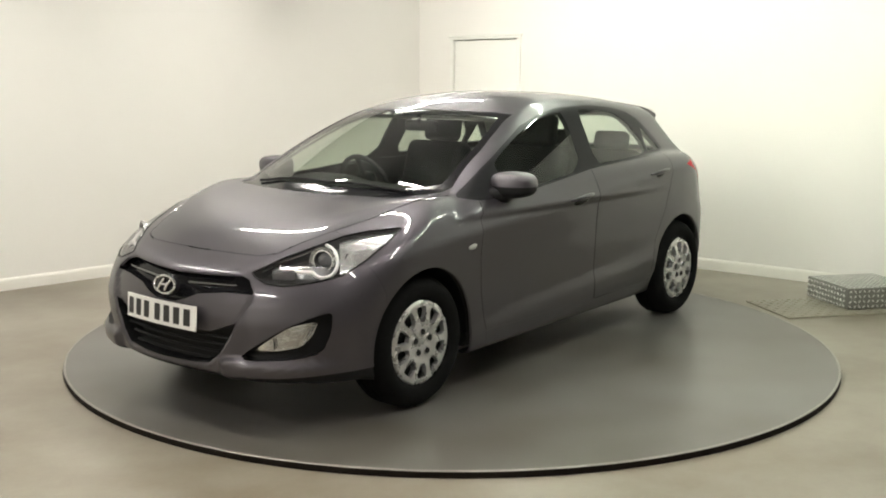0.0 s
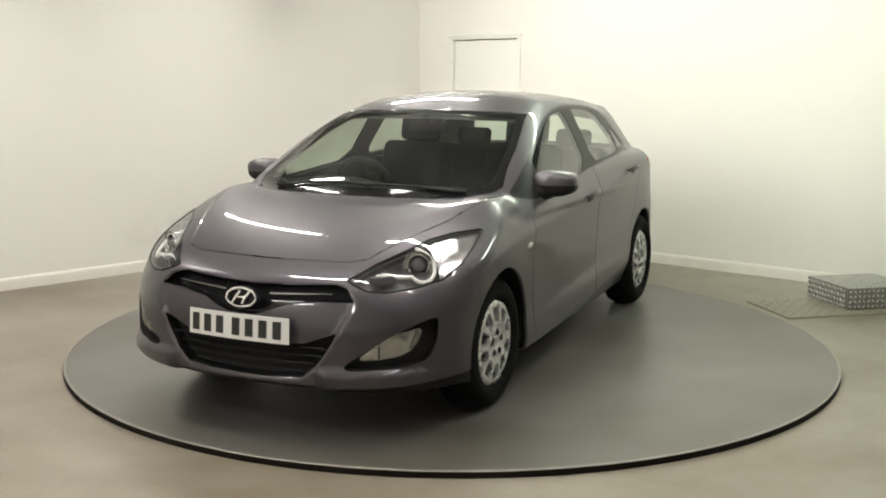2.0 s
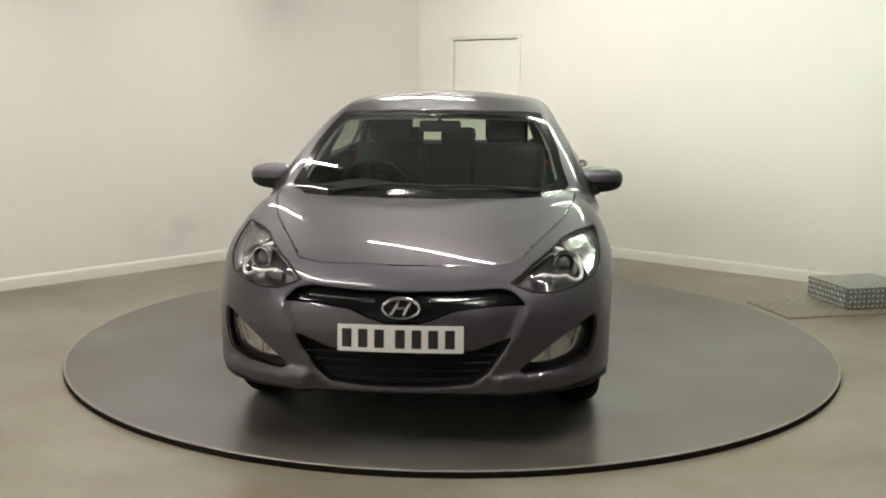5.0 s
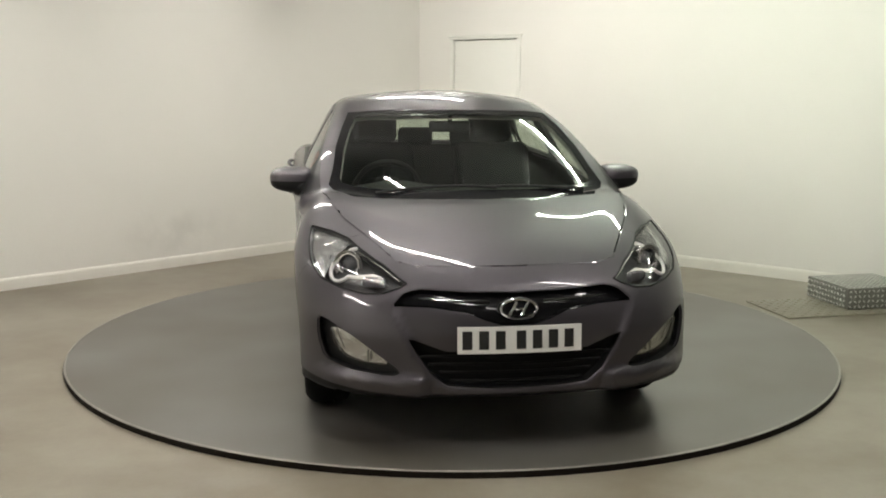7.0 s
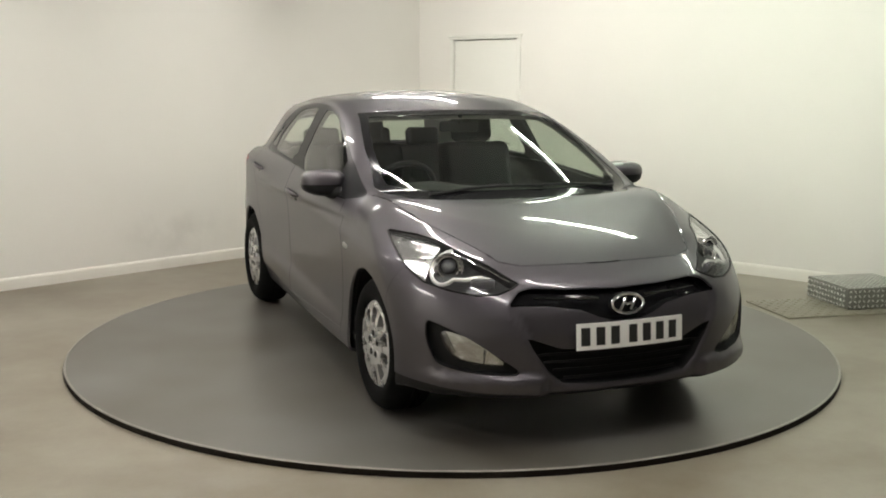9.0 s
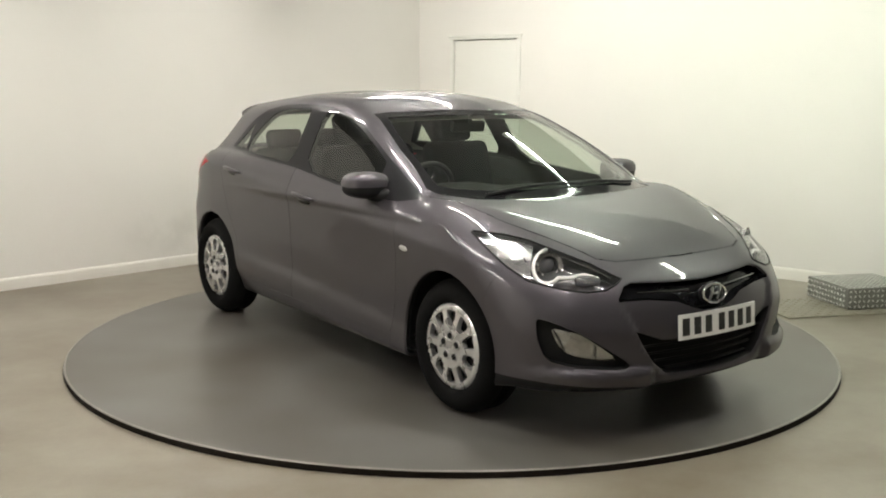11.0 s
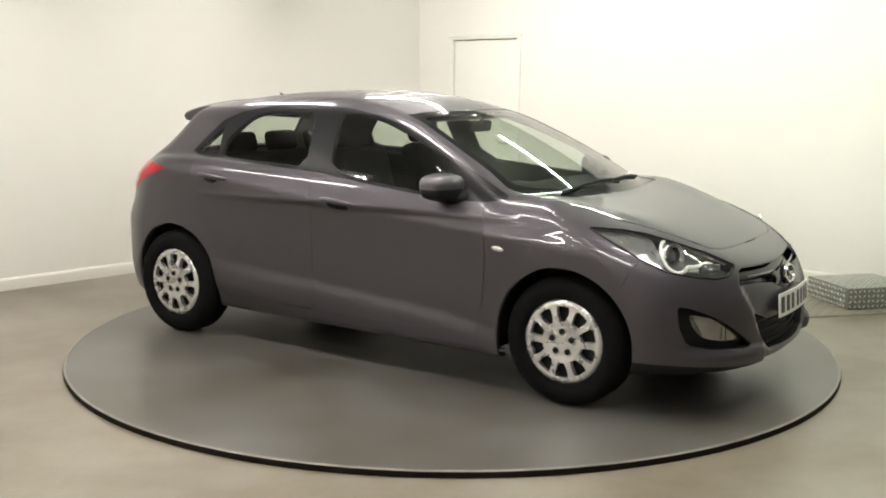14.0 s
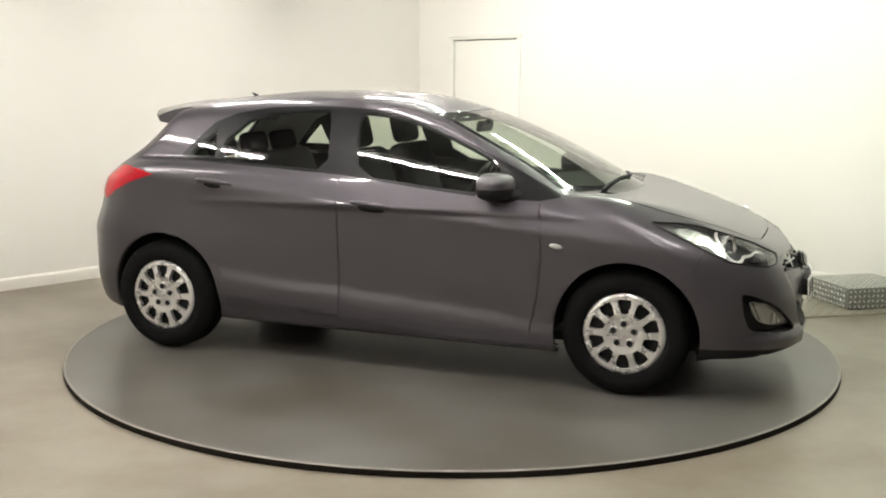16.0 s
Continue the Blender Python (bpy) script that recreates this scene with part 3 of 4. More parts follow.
GRILLE_LOW = [(-0.05, 0.430), (0.30, 0.432), (0.455, 0.488), (0.43, 0.44), (0.365, 0.345), (0.30, 0.292), (0.16, 0.282), (-0.05, 0.279)]
BONNET = [(1.950, -0.05), (1.950, 0.0), (1.938, 0.26), (1.924, 0.40), (1.885, 0.485), (1.75, 0.550), (1.60, 0.622), (1.472, 0.680), (1.26, 0.735), (1.01, 0.755), (1.03, 0.715), (1.10, 0.60), (1.165, 0.46), (1.23, 0.24), (1.252, 0.0), (1.252, -0.05)]
SCREEN = [(-0.05, 0.968), (0.30, 0.968), (0.46, 0.968), (0.60, 0.977), (0.70, 0.992), (0.722, 1.015), (0.69, 1.10), (0.668, 1.19), (0.625, 1.28), (0.577, 1.362), (0.47, 1.372), (0.20, 1.380), (-0.05, 1.382)]
SCREEN_GLASS = [(-0.05, 1.005), (0.30, 1.004), (0.46, 1.005), (0.60, 1.015), (0.66, 1.030), (0.662, 1.06), (0.645, 1.12), (0.626, 1.19), (0.585, 1.28), (0.54, 1.345), (0.47, 1.352), (0.20, 1.360), (-0.05, 1.362)]
TAIL = [(-1.345, 1.016), (-1.45, 1.036), (-1.569, 1.050), (-1.66, 1.048), (-1.74, 1.02), (-1.84, 0.93), (-1.80, 0.85), (-1.74, 0.855), (-1.65, 0.91), (-1.512, 0.967)]
HATCH_GLASS = [(-0.05, 1.10), (0.48, 1.10), (0.56, 1.14), (0.50, 1.30), (0.44, 1.335), (-0.05, 1.345)]
LIP = [(-0.05, 0.05), (-0.05, 0.258), (0.20, 0.255), (0.42, 0.252), (0.65, 0.263), (0.83, 0.280), (1.0, 0.290), (1.0, 0.05)]
BUMPER = [(1.60, 0.05), (1.62, 0.60), (1.695, 0.748), (1.60, 0.96), (2.4, 0.96), (2.4, 0.05)]
WING = WING_EDGE + [(0.85, 0.05), (1.60, 0.05), (1.62, 0.60), (1.695, 0.748), (1.58, 0.99), (1.0, 0.99)]
DOOR_F = WING_EDGE + [(-0.20, 0.287), (-0.206, 1.0495), (0.279, 0.995), (0.588, 0.966)]
DOOR_R = [(-0.206, 1.0495), (-0.20, 0.287), (-0.90, 0.287), (-0.93, 0.45), (-0.955, 0.56), (-1.0, 0.64), (-1.068, 0.735), (-1.114, 0.86), (-1.138, 0.985), (-1.15, 1.0965), (-0.904, 1.085), (-0.62, 1.072)]
R_SHELL, R_WING, R_DOORF, R_DOORR, R_BUMPER, R_BONNET, R_DLO, R_GF, R_GR, R_GQ, R_HEAD, R_FOG, R_FOGL, R_GT, R_GL, R_SCR, R_SCRG, R_TAIL, R_HATCH, R_GONE, R_LIP = range(21)


def cut_skin():
    bm = bmesh.new()
    vs = [bm.verts.new(p) for p in SKIN_P]
    for f in SKIN_F:
        bm.faces.new([vs[i] for i in f])
    reg = bm.faces.layers.int.new("region")
    side = lambda c: c.y > 0.5
    knife(bm, reg, R_WING, WING, AX, AZ, lambda c: c.y > 0.60 and c.x > 0.7)
    knife(bm, reg, R_BUMPER, BUMPER, AX, AZ, lambda c: c.x > 1.5)
    knife(bm, reg, R_LIP, LIP, AY, AZ, lambda c: c.x > 1.64)
    knife(bm, reg, R_DOORF, DOOR_F, AX, AZ, side)
    knife(bm, reg, R_DOORR, DOOR_R, AX, AZ, side)
    knife(bm, reg, R_BONNET, BONNET, AX, AY, lambda c: c.z > 0.70 and c.x > 0.9)
    knife(bm, reg, R_DLO, DLO, AX, AZ, side)
    knife(bm, reg, R_GF, rounded(G_FRONT, 1), AX, AZ, side)
    knife(bm, reg, R_GR, rounded(G_REAR, 1), AX, AZ, side)
    knife(bm, reg, R_GQ, G_QUART, AX, AZ, side)
    knife(bm, reg, R_SCR, SCREEN, AY, AZ, lambda c: 0.05 < c.x < 1.45 and c.z > 0.93)
    knife(bm, reg, R_SCRG, SCREEN_GLASS, AY, AZ, lambda c: 0.05 < c.x < 1.35 and c.z > 0.95)
    knife(bm, reg, R_HATCH, HATCH_GLASS, AY, AZ, lambda c: c.x < -1.2)
    knife(bm, reg, R_TAIL, TAIL, AX, AZ, lambda c: c.x < -1.2 and c.y > 0.62)
    knife(bm, reg, R_HEAD, rounded(HEAD, 1), OBL, AZ, lambda c: c.x > 1.35 and c.y > 0.38)
    knife(bm, reg, R_FOG, rounded(FOG, 1), OBL, AZ, lambda c: c.x > 1.7 and c.y > 0.4 and c.z < 0.6)
    knife(bm, reg, R_FOGL, rounded(FOG_LENS, 1), OBL, AZ, lambda c: c.x > 1.7 and c.y > 0.4 and c.z < 0.6)
    knife(bm, reg, R_GT, GRILLE_TOP, AY, AZ, lambda c: c.x > 1.9)
    knife(bm, reg, R_GL, GRILLE_LOW, AY, AZ, lambda c: c.x > 1.9)
    knife(bm, reg, R_GONE, circle(1.333, 0.320, 0.360), AX, AZ, lambda c: c.y > 0.3)
    knife(bm, reg, R_GONE, circle(-1.312, 0.322, 0.362), AX, AZ, lambda c: c.y > 0.3)
    bmesh.ops.dissolve_degenerate(bm, dist=0.0004, edges=bm.edges[:])
    regions = {}
    for f in bm.faces:
        regions.setdefault(f[reg], []).append([tuple(v.co) for v in f.verts])
    bm.free()
    return regions


REGIONS = cut_skin()


def gradient(p):
    """Outward unit normals of the body field."""
    e = 0.004
    g = np.stack([body_field(p + np.eye(3)[i] * e) - body_field(p - np.eye(3)[i] * e) for i in range(3)], -1)
    return g / (np.linalg.norm(g, axis=-1, keepdims=True) + 1e-9)


def region_bm(ids, mode):
    """mode: left, right or both halves of a set of regions, as one welded bmesh."""
    bm = bmesh.new()
    seen = {}

    def vert(c):
        key = (round(c[0], 4), round(c[1], 4), round(c[2], 4))
        if key not in seen:
            seen[key] = bm.verts.new(c)
        return seen[key]

    for sy in {"left": (1,), "right": (-1,), "both": (1, -1)}[mode]:
        for i in ids:
            for f in REGIONS.get(i, ()):
                vs = []
                for c in f[::sy]:
                    w = vert((c[0], c[1] * sy, c[2]))
                    if w not in vs:
                        vs.append(w)
                if len(vs) > 2 and bm.faces.get(vs) is None:
                    bm.faces.new(vs)
    return bm


def panel(name, ids, mode, mat, parent, label="", gap=0.0022, flange=0.014, offset=0.0):
    """A body panel: shrunk a little for the shut gap, with turned-in edges; shaded with the body's true normals."""
    bm = region_bm(ids, mode)
    bm.normal_update()
    bm.verts.ensure_lookup_table()
    pos = np.array([v.co[:] for v in bm.verts])
    nor = gradient(pos)
    if offset:
        for v, n in zip(bm.verts, nor):
            v.co += Vector(n) * offset
    rim = [v for v in bm.verts if v.is_boundary]
    arch = set()
    for v in rim:
        for cx, cz, r in ((1.333, 0.320, 0.360), (-1.312, 0.322, 0.362)):
            d = Vector((v.co.x - cx, 0, v.co.z - cz))
            if abs(v.co.y) > 0.6 and abs(d.length - r) < 0.014 and v.co.z > 0.22:
                d = d.normalized() * r
                v.co.x, v.co.z = cx + d.x, cz + d.z
                arch.add(v)
    if gap:
        moves = []
        for v in rim:
            d = Vector((0, 0, 0))
            for e in v.link_edges:
                if e.is_boundary and e.link_faces:
                    t = (e.verts[0].co - e.verts[1].co).normalized()
                    c = e.link_faces[0].calc_center_median() - v.co
                    c = c - t * c.dot(t)
                    if c.length > 1e-7:
                        d += c.normalized()
            if v not in arch:
                moves.append((v, d.normalized() * gap if d.length > 1e-6 else d))
        for v, d in moves:
            v.co += d
    n0 = len(bm.verts)
    if flange:
        edges = [e for e in bm.edges if e.is_boundary]
        idx = {v: i for i, v in enumerate(bm.verts)}
        r = bmesh.ops.extrude_edge_only(bm, edges=edges)
        for v in [g for g in r["geom"] if isinstance(g, bmesh.types.BMVert)]:
            n = Vector(gradient(np.array([v.co[:]]))[0])
            v.co -= n * flange
    bm.verts.index_update()
    pos = np.array([v.co[:] for v in bm.verts])
    nor = gradient(pos)
    ob = part(name, bm, mat, parent, label, smooth=False)
    me = ob.data
    me.polygons.foreach_set("use_smooth", [True] * len(me.polygons))
    me.normals_split_custom_set_from_vertices([tuple(n) for n in nor])
    return ob


def inner(name, ids, mode, depth, mat, parent, label="", test=None):
    """A sheet set back behind the skin by depth."""
    bm = region_bm(ids, mode)
    if test:
        bmesh.ops.delete(bm, geom=[f for f in bm.faces if not test(f.calc_center_median())], context="FACES")
    bm.verts.ensure_lookup_table()
    nor = gradient(np.array([v.co[:] for v in bm.verts]))
    for v, n in zip(bm.verts, nor):
        v.co -= Vector(n) * depth
    return part(name, bm, mat, parent, label)


def bucket(name, ids, mode, depth, mat, parent, label="", back=None):
    """A recess: side walls from the outline inwards and a bottom."""
    bm = region_bm(ids, mode)
    bm.verts.ensure_lookup_table()
    edges = [e for e in bm.edges if e.is_boundary]
    keep = [(e.verts[0].co.copy(), e.verts[1].co.copy()) for e in edges]
    d = Vector(back) if back else None
    nor = gradient(np.array([v.co[:] for v in bm.verts]))
    for v, n in zip(bm.verts, nor):
        v.co += d * depth if d else -Vector(n) * depth
    for a, b in keep:
        na = gradient(np.array([a[:], b[:]]))
        ends = []
        for c, n in zip((a, b), na):
            ends.append(c + d * depth if d else c - Vector(n) * depth)
        q = [bm.verts.new(x) for x in (a, b, ends[1], ends[0])]
        bm.faces.new(q)
    bmesh.ops.remove_doubles(bm, verts=bm.verts[:], dist=0.0003)
    bmesh.ops.recalc_face_normals(bm, faces=bm.faces)
    return part(name, bm, mat, parent, label)


panel("body_shell", [R_SHELL], "both", M_PAINT, CAR, gap=0.0)
panel("bonnet", [R_BONNET], "both", M_PAINT, CAR, gap=0.007, flange=0.025)
BUMPER_OB = panel("front_bumper", [R_BUMPER], "both", M_PAINT, CAR, gap=0.0012)
# The bumper's shaded bottom edge is coloured black here.
panel("lower_lip", [R_LIP], "both", M_BLACK, CAR, "lower bumper edge, black for the shade under the nose", gap=0.0, flange=0.03, offset=-0.006)
SIDES = (("left", 1), ("right", -1))
for mode, sy in SIDES:
    panel("front_wing", [R_WING], mode, M_PAINT, CAR)
    panel("front_door", [R_DOORF], mode, M_PAINT, CAR, gap=0.0045, flange=0.025)
    panel("rear_door", [R_DOORR], mode, M_PAINT, CAR, gap=0.0045, flange=0.025)
    panel("window_surround", [R_DLO], mode, M_SURROUND, CAR, "black window surround", gap=0.0, flange=0.012, offset=-0.002)
    for nm, r in (("front_side_window", R_GF), ("rear_side_window", R_GR), ("quarter_window", R_GQ)):
        panel(nm, [r], mode, M_GLASS, CAR, "tinted side glass", gap=0.0, flange=0.0, offset=-0.004)
    panel("tail_lamp", [R_TAIL], mode, M_RED, CAR, "red rear lamp cluster", gap=0.001, flange=0.02, offset=0.002)
panel("windscreen_border", [R_SCR], "both", M_GLOSSBLACK, CAR, "black ceramic windscreen border", gap=0.0, flange=0.01, offset=-0.003)
panel("windscreen", [R_SCRG], "both", M_GLASS, CAR, "clear laminated windscreen", gap=0.0, flange=0.0, offset=-0.003)
panel("rear_window", [R_HATCH], "both", M_GLASS, CAR, "tinted rear window", gap=0.0, flange=0.0, offset=-0.003)
PAINTED = [R_SHELL, R_WING, R_DOORF, R_DOORR, R_BUMPER, R_BONNET, R_DLO, R_SCR]
inner("cabin_lining", PAINTED, "both", 0.035, M_TRIM, CAR, "dark cabin lining", lambda c: c.z < 1.06 and c.x < 1.55)
inner("headliner", [R_SHELL, R_SCR], "both", 0.035, M_HEADLINER, CAR, "pale headliner and pillar trim", lambda c: c.z >= 1.06)
for mode, sy in SIDES:
    inner("pillar_trim", [R_DLO], mode, 0.030, M_TRIM, CAR, "dark pillar trim", lambda c: c.z >= 1.06)

# lamps and grilles
def obl_pt(h, z, depth):
    """The point of the front corner's skin seen at h, z along the slanting view, set back by depth."""
    n = Vector((0.70711, 0.70711, 0))
    ss = np.linspace(2.4, 1.0, 1400)
    q = np.stack([-0.70711 * h + 0.70711 * ss, 0.70711 * h + 0.70711 * ss, np.full(1400, z)], -1)
    k = int(np.argmax(body_field(q) < 0))
    return Vector(q[k]) - n * depth


for mode, sy in SIDES:
    lamp = bucket("headlamp", [R_HEAD], mode, 0.055, M_BEZEL, CAR, "clear headlamp with a dark bezel and chrome reflectors")
    bm = region_bm([R_HEAD], mode)
    bmesh.ops.delete(bm, geom=[f for f in bm.faces if f.calc_center_median().dot(Vector((-0.70711, 0.70711 * sy, 0))) < -0.72], context="FACES")
    bm.verts.ensure_lookup_table()
    for v, nn in zip(bm.verts, gradient(np.array([v.co[:] for v in bm.verts]))):
        v.co -= Vector(nn) * 0.016
    part("outer_reflector", bm, M_FLUTED, lamp, "bright chrome outer reflector")
    bowl = obl_pt(-0.785, 0.745, 0.054)
    bm = bmesh.new()
    lathe(bm, [(0.045, -0.02), (0.056, -0.010), (0.064, 0.006), (0.066, 0.012)], 36, Matrix.Translation((bowl.x, bowl.y * sy, bowl.z)) @ Matrix.Rotation(radians(22 * sy - 90), 4, "Z"))
    part("projector_bowl", bm, M_LAMPREFL, lamp, "chrome bowl round the projector")
    panel("lens", [R_HEAD], mode, M_LENS, lamp, "clear plastic lens", gap=0.0, flange=0.006, offset=-0.001)
    ctr = obl_pt(-0.785, 0.748, 0.054)
    c = Matrix.Translation((ctr.x, ctr.y * sy, ctr.z)) @ Matrix.Rotation(radians(22 * sy), 4, "Z") @ Matrix.Rotation(radians(-90), 4, "Z")
    bm = bmesh.new()
    lathe(bm, [(0.040, -0.04), (0.041, 0.0), (0.044, 0.009), (0.048, 0.009), (0.051, 0.0), (0.051, -0.04)], 36, c)
    part("projector_ring", bm, M_CHROME, lamp, "chrome projector ring")
    bm = bmesh.new()
    r = bmesh.ops.create_uvsphere(bm, u_segments=24, v_segments=12, radius=0.037)
    bmesh.ops.transform(bm, matrix=c @ Matrix.Translation((0, -0.022, 0)), verts=r["verts"])
    part("projector_lens", bm, M_PROJ, lamp, "grey glass projector lens")
    for nm, path, rad, lab in (("light_guide", tuple((-0.785 + 0.062 * math.cos(radians(q)), 0.746 + 0.062 * math.sin(radians(q))) for q in range(80, -141, -20)) + ((-0.88, 0.706), (-0.94, 0.716), (-1.01, 0.698)), 0.0085, "curved white light guide"),
                               ("brow", ((-1.055, 0.700), (-0.96, 0.742), (-0.85, 0.780), (-0.75, 0.800)), 0.006, "chrome brow strip"),
                               ("outer_bar", ((-0.68, 0.775), (-0.70, 0.745), (-0.735, 0.714)), 0.0045, "dark lamp divider")):
        bm = bmesh.new()
        pts = []
        for (h0, z0), (h1, z1) in zip(path, path[1:]):
            for q in range(4):
                pts.append(obl_pt(h0 + (h1 - h0) * q / 4, z0 + (z1 - z0) * q / 4, 0.030))
        add_tube(bm, [(p.x, p.y * sy, p.z) for p in pts], rad, 8)
        part(nm, bm, {"outer_bar": M_BLACK, "light_guide": M_GUIDE}.get(nm, M_CHROME), lamp, lab)
    bm = bmesh.new()
    pts = []
    for (h0, z0), (h1, z1) in zip(HEAD, HEAD[1:] + HEAD[:1]):
        for q in range(5):
            pts.append(obl_pt(h0 + (h1 - h0) * q / 5, z0 + (z1 - z0) * q / 5, 0.0))
    add_tube(bm, [(p.x, p.y * sy, p.z) for p in pts + pts[:1]], 0.0045, 6)
    part("lamp_seal", bm, M_BLACK, lamp, "black rubber lamp seal")
    bm = bmesh.new()
    p = obl_pt(-0.955, 0.692, 0.040)
    add_box(bm, (0.03, 0.11, 0.045), Matrix.Translation((p.x, p.y * sy, p.z)) @ Matrix.Rotation(radians(35 * sy), 4, "Z"), 0.012)
    part("indicator_reflector", bm, M_PROJ, lamp, "dark indicator housing")

    fog = bucket("fog_lamp", [R_FOG, R_FOGL], mode, 0.045, M_BLACK, BUMPER_OB, "fog lamp in a black pocket", back=(-0.8, -0.5 * sy, 0))
    panel("fog_lens", [R_FOGL], mode, M_LENS, fog, "clear fog lamp lens", gap=0.0, flange=0.03, offset=-0.010)
    inner("fog_reflector", [R_FOGL], mode, 0.034, M_FLUTED, fog, "bright fog lamp reflector")
    bm = bmesh.new()
    r = bmesh.ops.create_uvsphere(bm, u_segments=20, v_segments=10, radius=0.022)
    bmesh.ops.transform(bm, matrix=Matrix.Translation((1.925, 0.690 * sy, 0.443)), verts=r["verts"])
    part("fog_bulb", bm, M_CHROME, fog, "chrome bulb cap")
    for h0, z0, h1, z1 in ((-0.82, 0.50, -0.87, 0.41), (-1.0, 0.43, -1.0, 0.38)):
        bm = bmesh.new()
        add_tube(bm, [(p.x, p.y * sy, p.z) for p in (obl_pt(h0, z0, 0.02), obl_pt((h0 + h1) / 2, (z0 + z1) / 2, 0.02), obl_pt(h1, z1, 0.02))], 0.004, 6)
        part("reflector_rib", bm, M_DARKCHROME, fog, "dark reflector rib")

gt = bucket("upper_grille", [R_GT], "both", 0.045, M_GLOSSBLACK, BUMPER_OB, "gloss black upper grille slot", back=(-1, 0, 0))
gl = bucket("lower_grille", [R_GL], "both", 0.06, M_BLACK, BUMPER_OB, "black slatted lower grille", back=(-1, 0, 0))


def nose_x(y, z):
    """The skin's x at a place on the nose."""
    xs = np.linspace(1.6, 2.3, 700)
    f = body_field(np.stack([xs, np.full(700, y), np.full(700, z)], -1))
    return float(xs[np.argmax(f > 0)])


for k in range(4):
    z = 0.305 + 0.034 * k
    half = 0.28 + 0.045 * k
    bm = bmesh.new()
    add_tube(bm, [(nose_x(y, z) - 0.022, y, z) for y in np.linspace(-half, half, 17)], 0.006, 6)
    part("slat", bm, M_BLACK, gl)
for sy in (1, -1):
    bm = bmesh.new()
    pts = [(nose_x(y, 0.632 + 0.03 * (y - 0.12)) - 0.008, y * sy, 0.626 + 0.05 * (y - 0.12)) for y in np.linspace(0.115, 0.40, 10)]
    add_tube(bm, pts, [0.008 - 0.0005 * i for i in range(10)], 8)
    part("chrome_bar", bm, M_DARKCHROME, gt, "slim dark chrome grille bar")

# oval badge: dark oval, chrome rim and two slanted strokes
badge = bmesh.new()
BX = nose_x(0, 0.60) + 0.012
M_BADGE = Matrix.Translation((BX, 0, 0.607)) @ Matrix.Rotation(radians(-14), 4, "Y")
n = 40
ring = [M_BADGE @ Vector((0.008, 0.076 * math.cos(k * 2 * math.pi / n), 0.040 * math.sin(k * 2 * math.pi / n))) for k in range(n)]
add_tube(badge, ring, 0.0065, 8, closed=True)
BADGE = part("badge", badge, M_CHROME, CAR, "oval chrome badge")
bm = bmesh.new()
r = bmesh.ops.create_uvsphere(bm, u_segments=32, v_segments=12, radius=1)
bmesh.ops.transform(bm, matrix=M_BADGE @ Matrix.Translation((-0.012, 0, 0)) @ Matrix.Diagonal((0.016, 0.086, 0.05, 1)), verts=r["verts"])
part("badge_back", bm, M_GLOSSBLACK, BADGE, "gloss black badge back")
for s in (-1, 1):
    bm = bmesh.new()
    add_tube(bm, [M_BADGE @ Vector((0.008, s * 0.026 - 0.016, -0.028)), M_BADGE @ Vector((0.012, s * 0.024, 0)), M_BADGE @ Vector((0.008, s * 0.026 + 0.016, 0.028))], [0.007, 0.008, 0.007], 8)
    part("badge_stroke", bm, M_CHROME, BADGE)

bm = bmesh.new()
add_tube(bm, [M_BADGE @ Vector((0.010, 0.022, -0.008)), M_BADGE @ Vector((0.013, 0.008, 0.002)), M_BADGE @ Vector((0.013, -0.008, -0.002)), M_BADGE @ Vector((0.010, -0.022, 0.008))], [0.005, 0.006, 0.006, 0.005], 8)
part("badge_wave", bm, M_CHROME, BADGE)

# number plate with plain bars
PL = bmesh.new()
PM = Matrix.Translation((2.186, 0, 0.490)) @ Matrix.Rotation(radians(-4), 4, "Y")
BEND = -0.27


def bent_strip(bm, y0, y1, z0, z1, x0, x1):
    """A thin upright strip that follows the bend of the plate."""
    rings = []
    for y in np.linspace(y0, y1, max(2, int(abs(y1 - y0) / 0.03) + 2)):
        d = BEND * y * y
        rings.append([bm.verts.new(PM @ Vector((x + d, y, z))) for x, z in ((x0, z0), (x1, z0), (x1, z1), (x0, z1))])
    for a, b in zip(rings, rings[1:]):
        for i in range(4):
            bm.faces.new((a[i], a[(i + 1) % 4], b[(i + 1) % 4], b[i]))
    bm.faces.new(rings[0])
    bm.faces.new(rings[-1][::-1])
    bmesh.ops.recalc_face_normals(bm, faces=bm.faces)


bent_strip(PL, -0.26, 0.26, -0.0555, 0.0555, -0.003, 0.003)
PLATE = part("number_plate", PL, M_WHITEPLATE, CAR, "white number plate with black bars")
bm = bmesh.new()
add_box(bm, (0.05, 0.36, 0.09), Matrix.Translation((2.148, 0, 0.488)), 0.006)
part("plate_plinth", bm, M_BLACK, PLATE, "black plate plinth")
for k, y in enumerate((0.205, 0.137, 0.069, 0.001, -0.085, -0.153, -0.221)):
    bm = bmesh.new()
    bent_strip(bm, y - 0.020, y + 0.020, -0.038, 0.038, 0.003, 0.0045)
    part("bar", bm, M_CHARS, PLATE, smooth=False)


def skin_y(x, z):
    ys = np.linspace(0.3, 1.05, 1500)
    f = body_field(np.stack([np.full(1500, x), ys, np.full(1500, z)], -1))
    return float(ys[np.argmax(f > 0)])


def skin_z(x, y, z0=0.6):
    zs = np.linspace(z0, 1.6, 1800)
    f = body_field(np.stack([np.full(1800, x), np.full(1800, y), zs], -1))
    return float(zs[np.argmax(f > 0)])


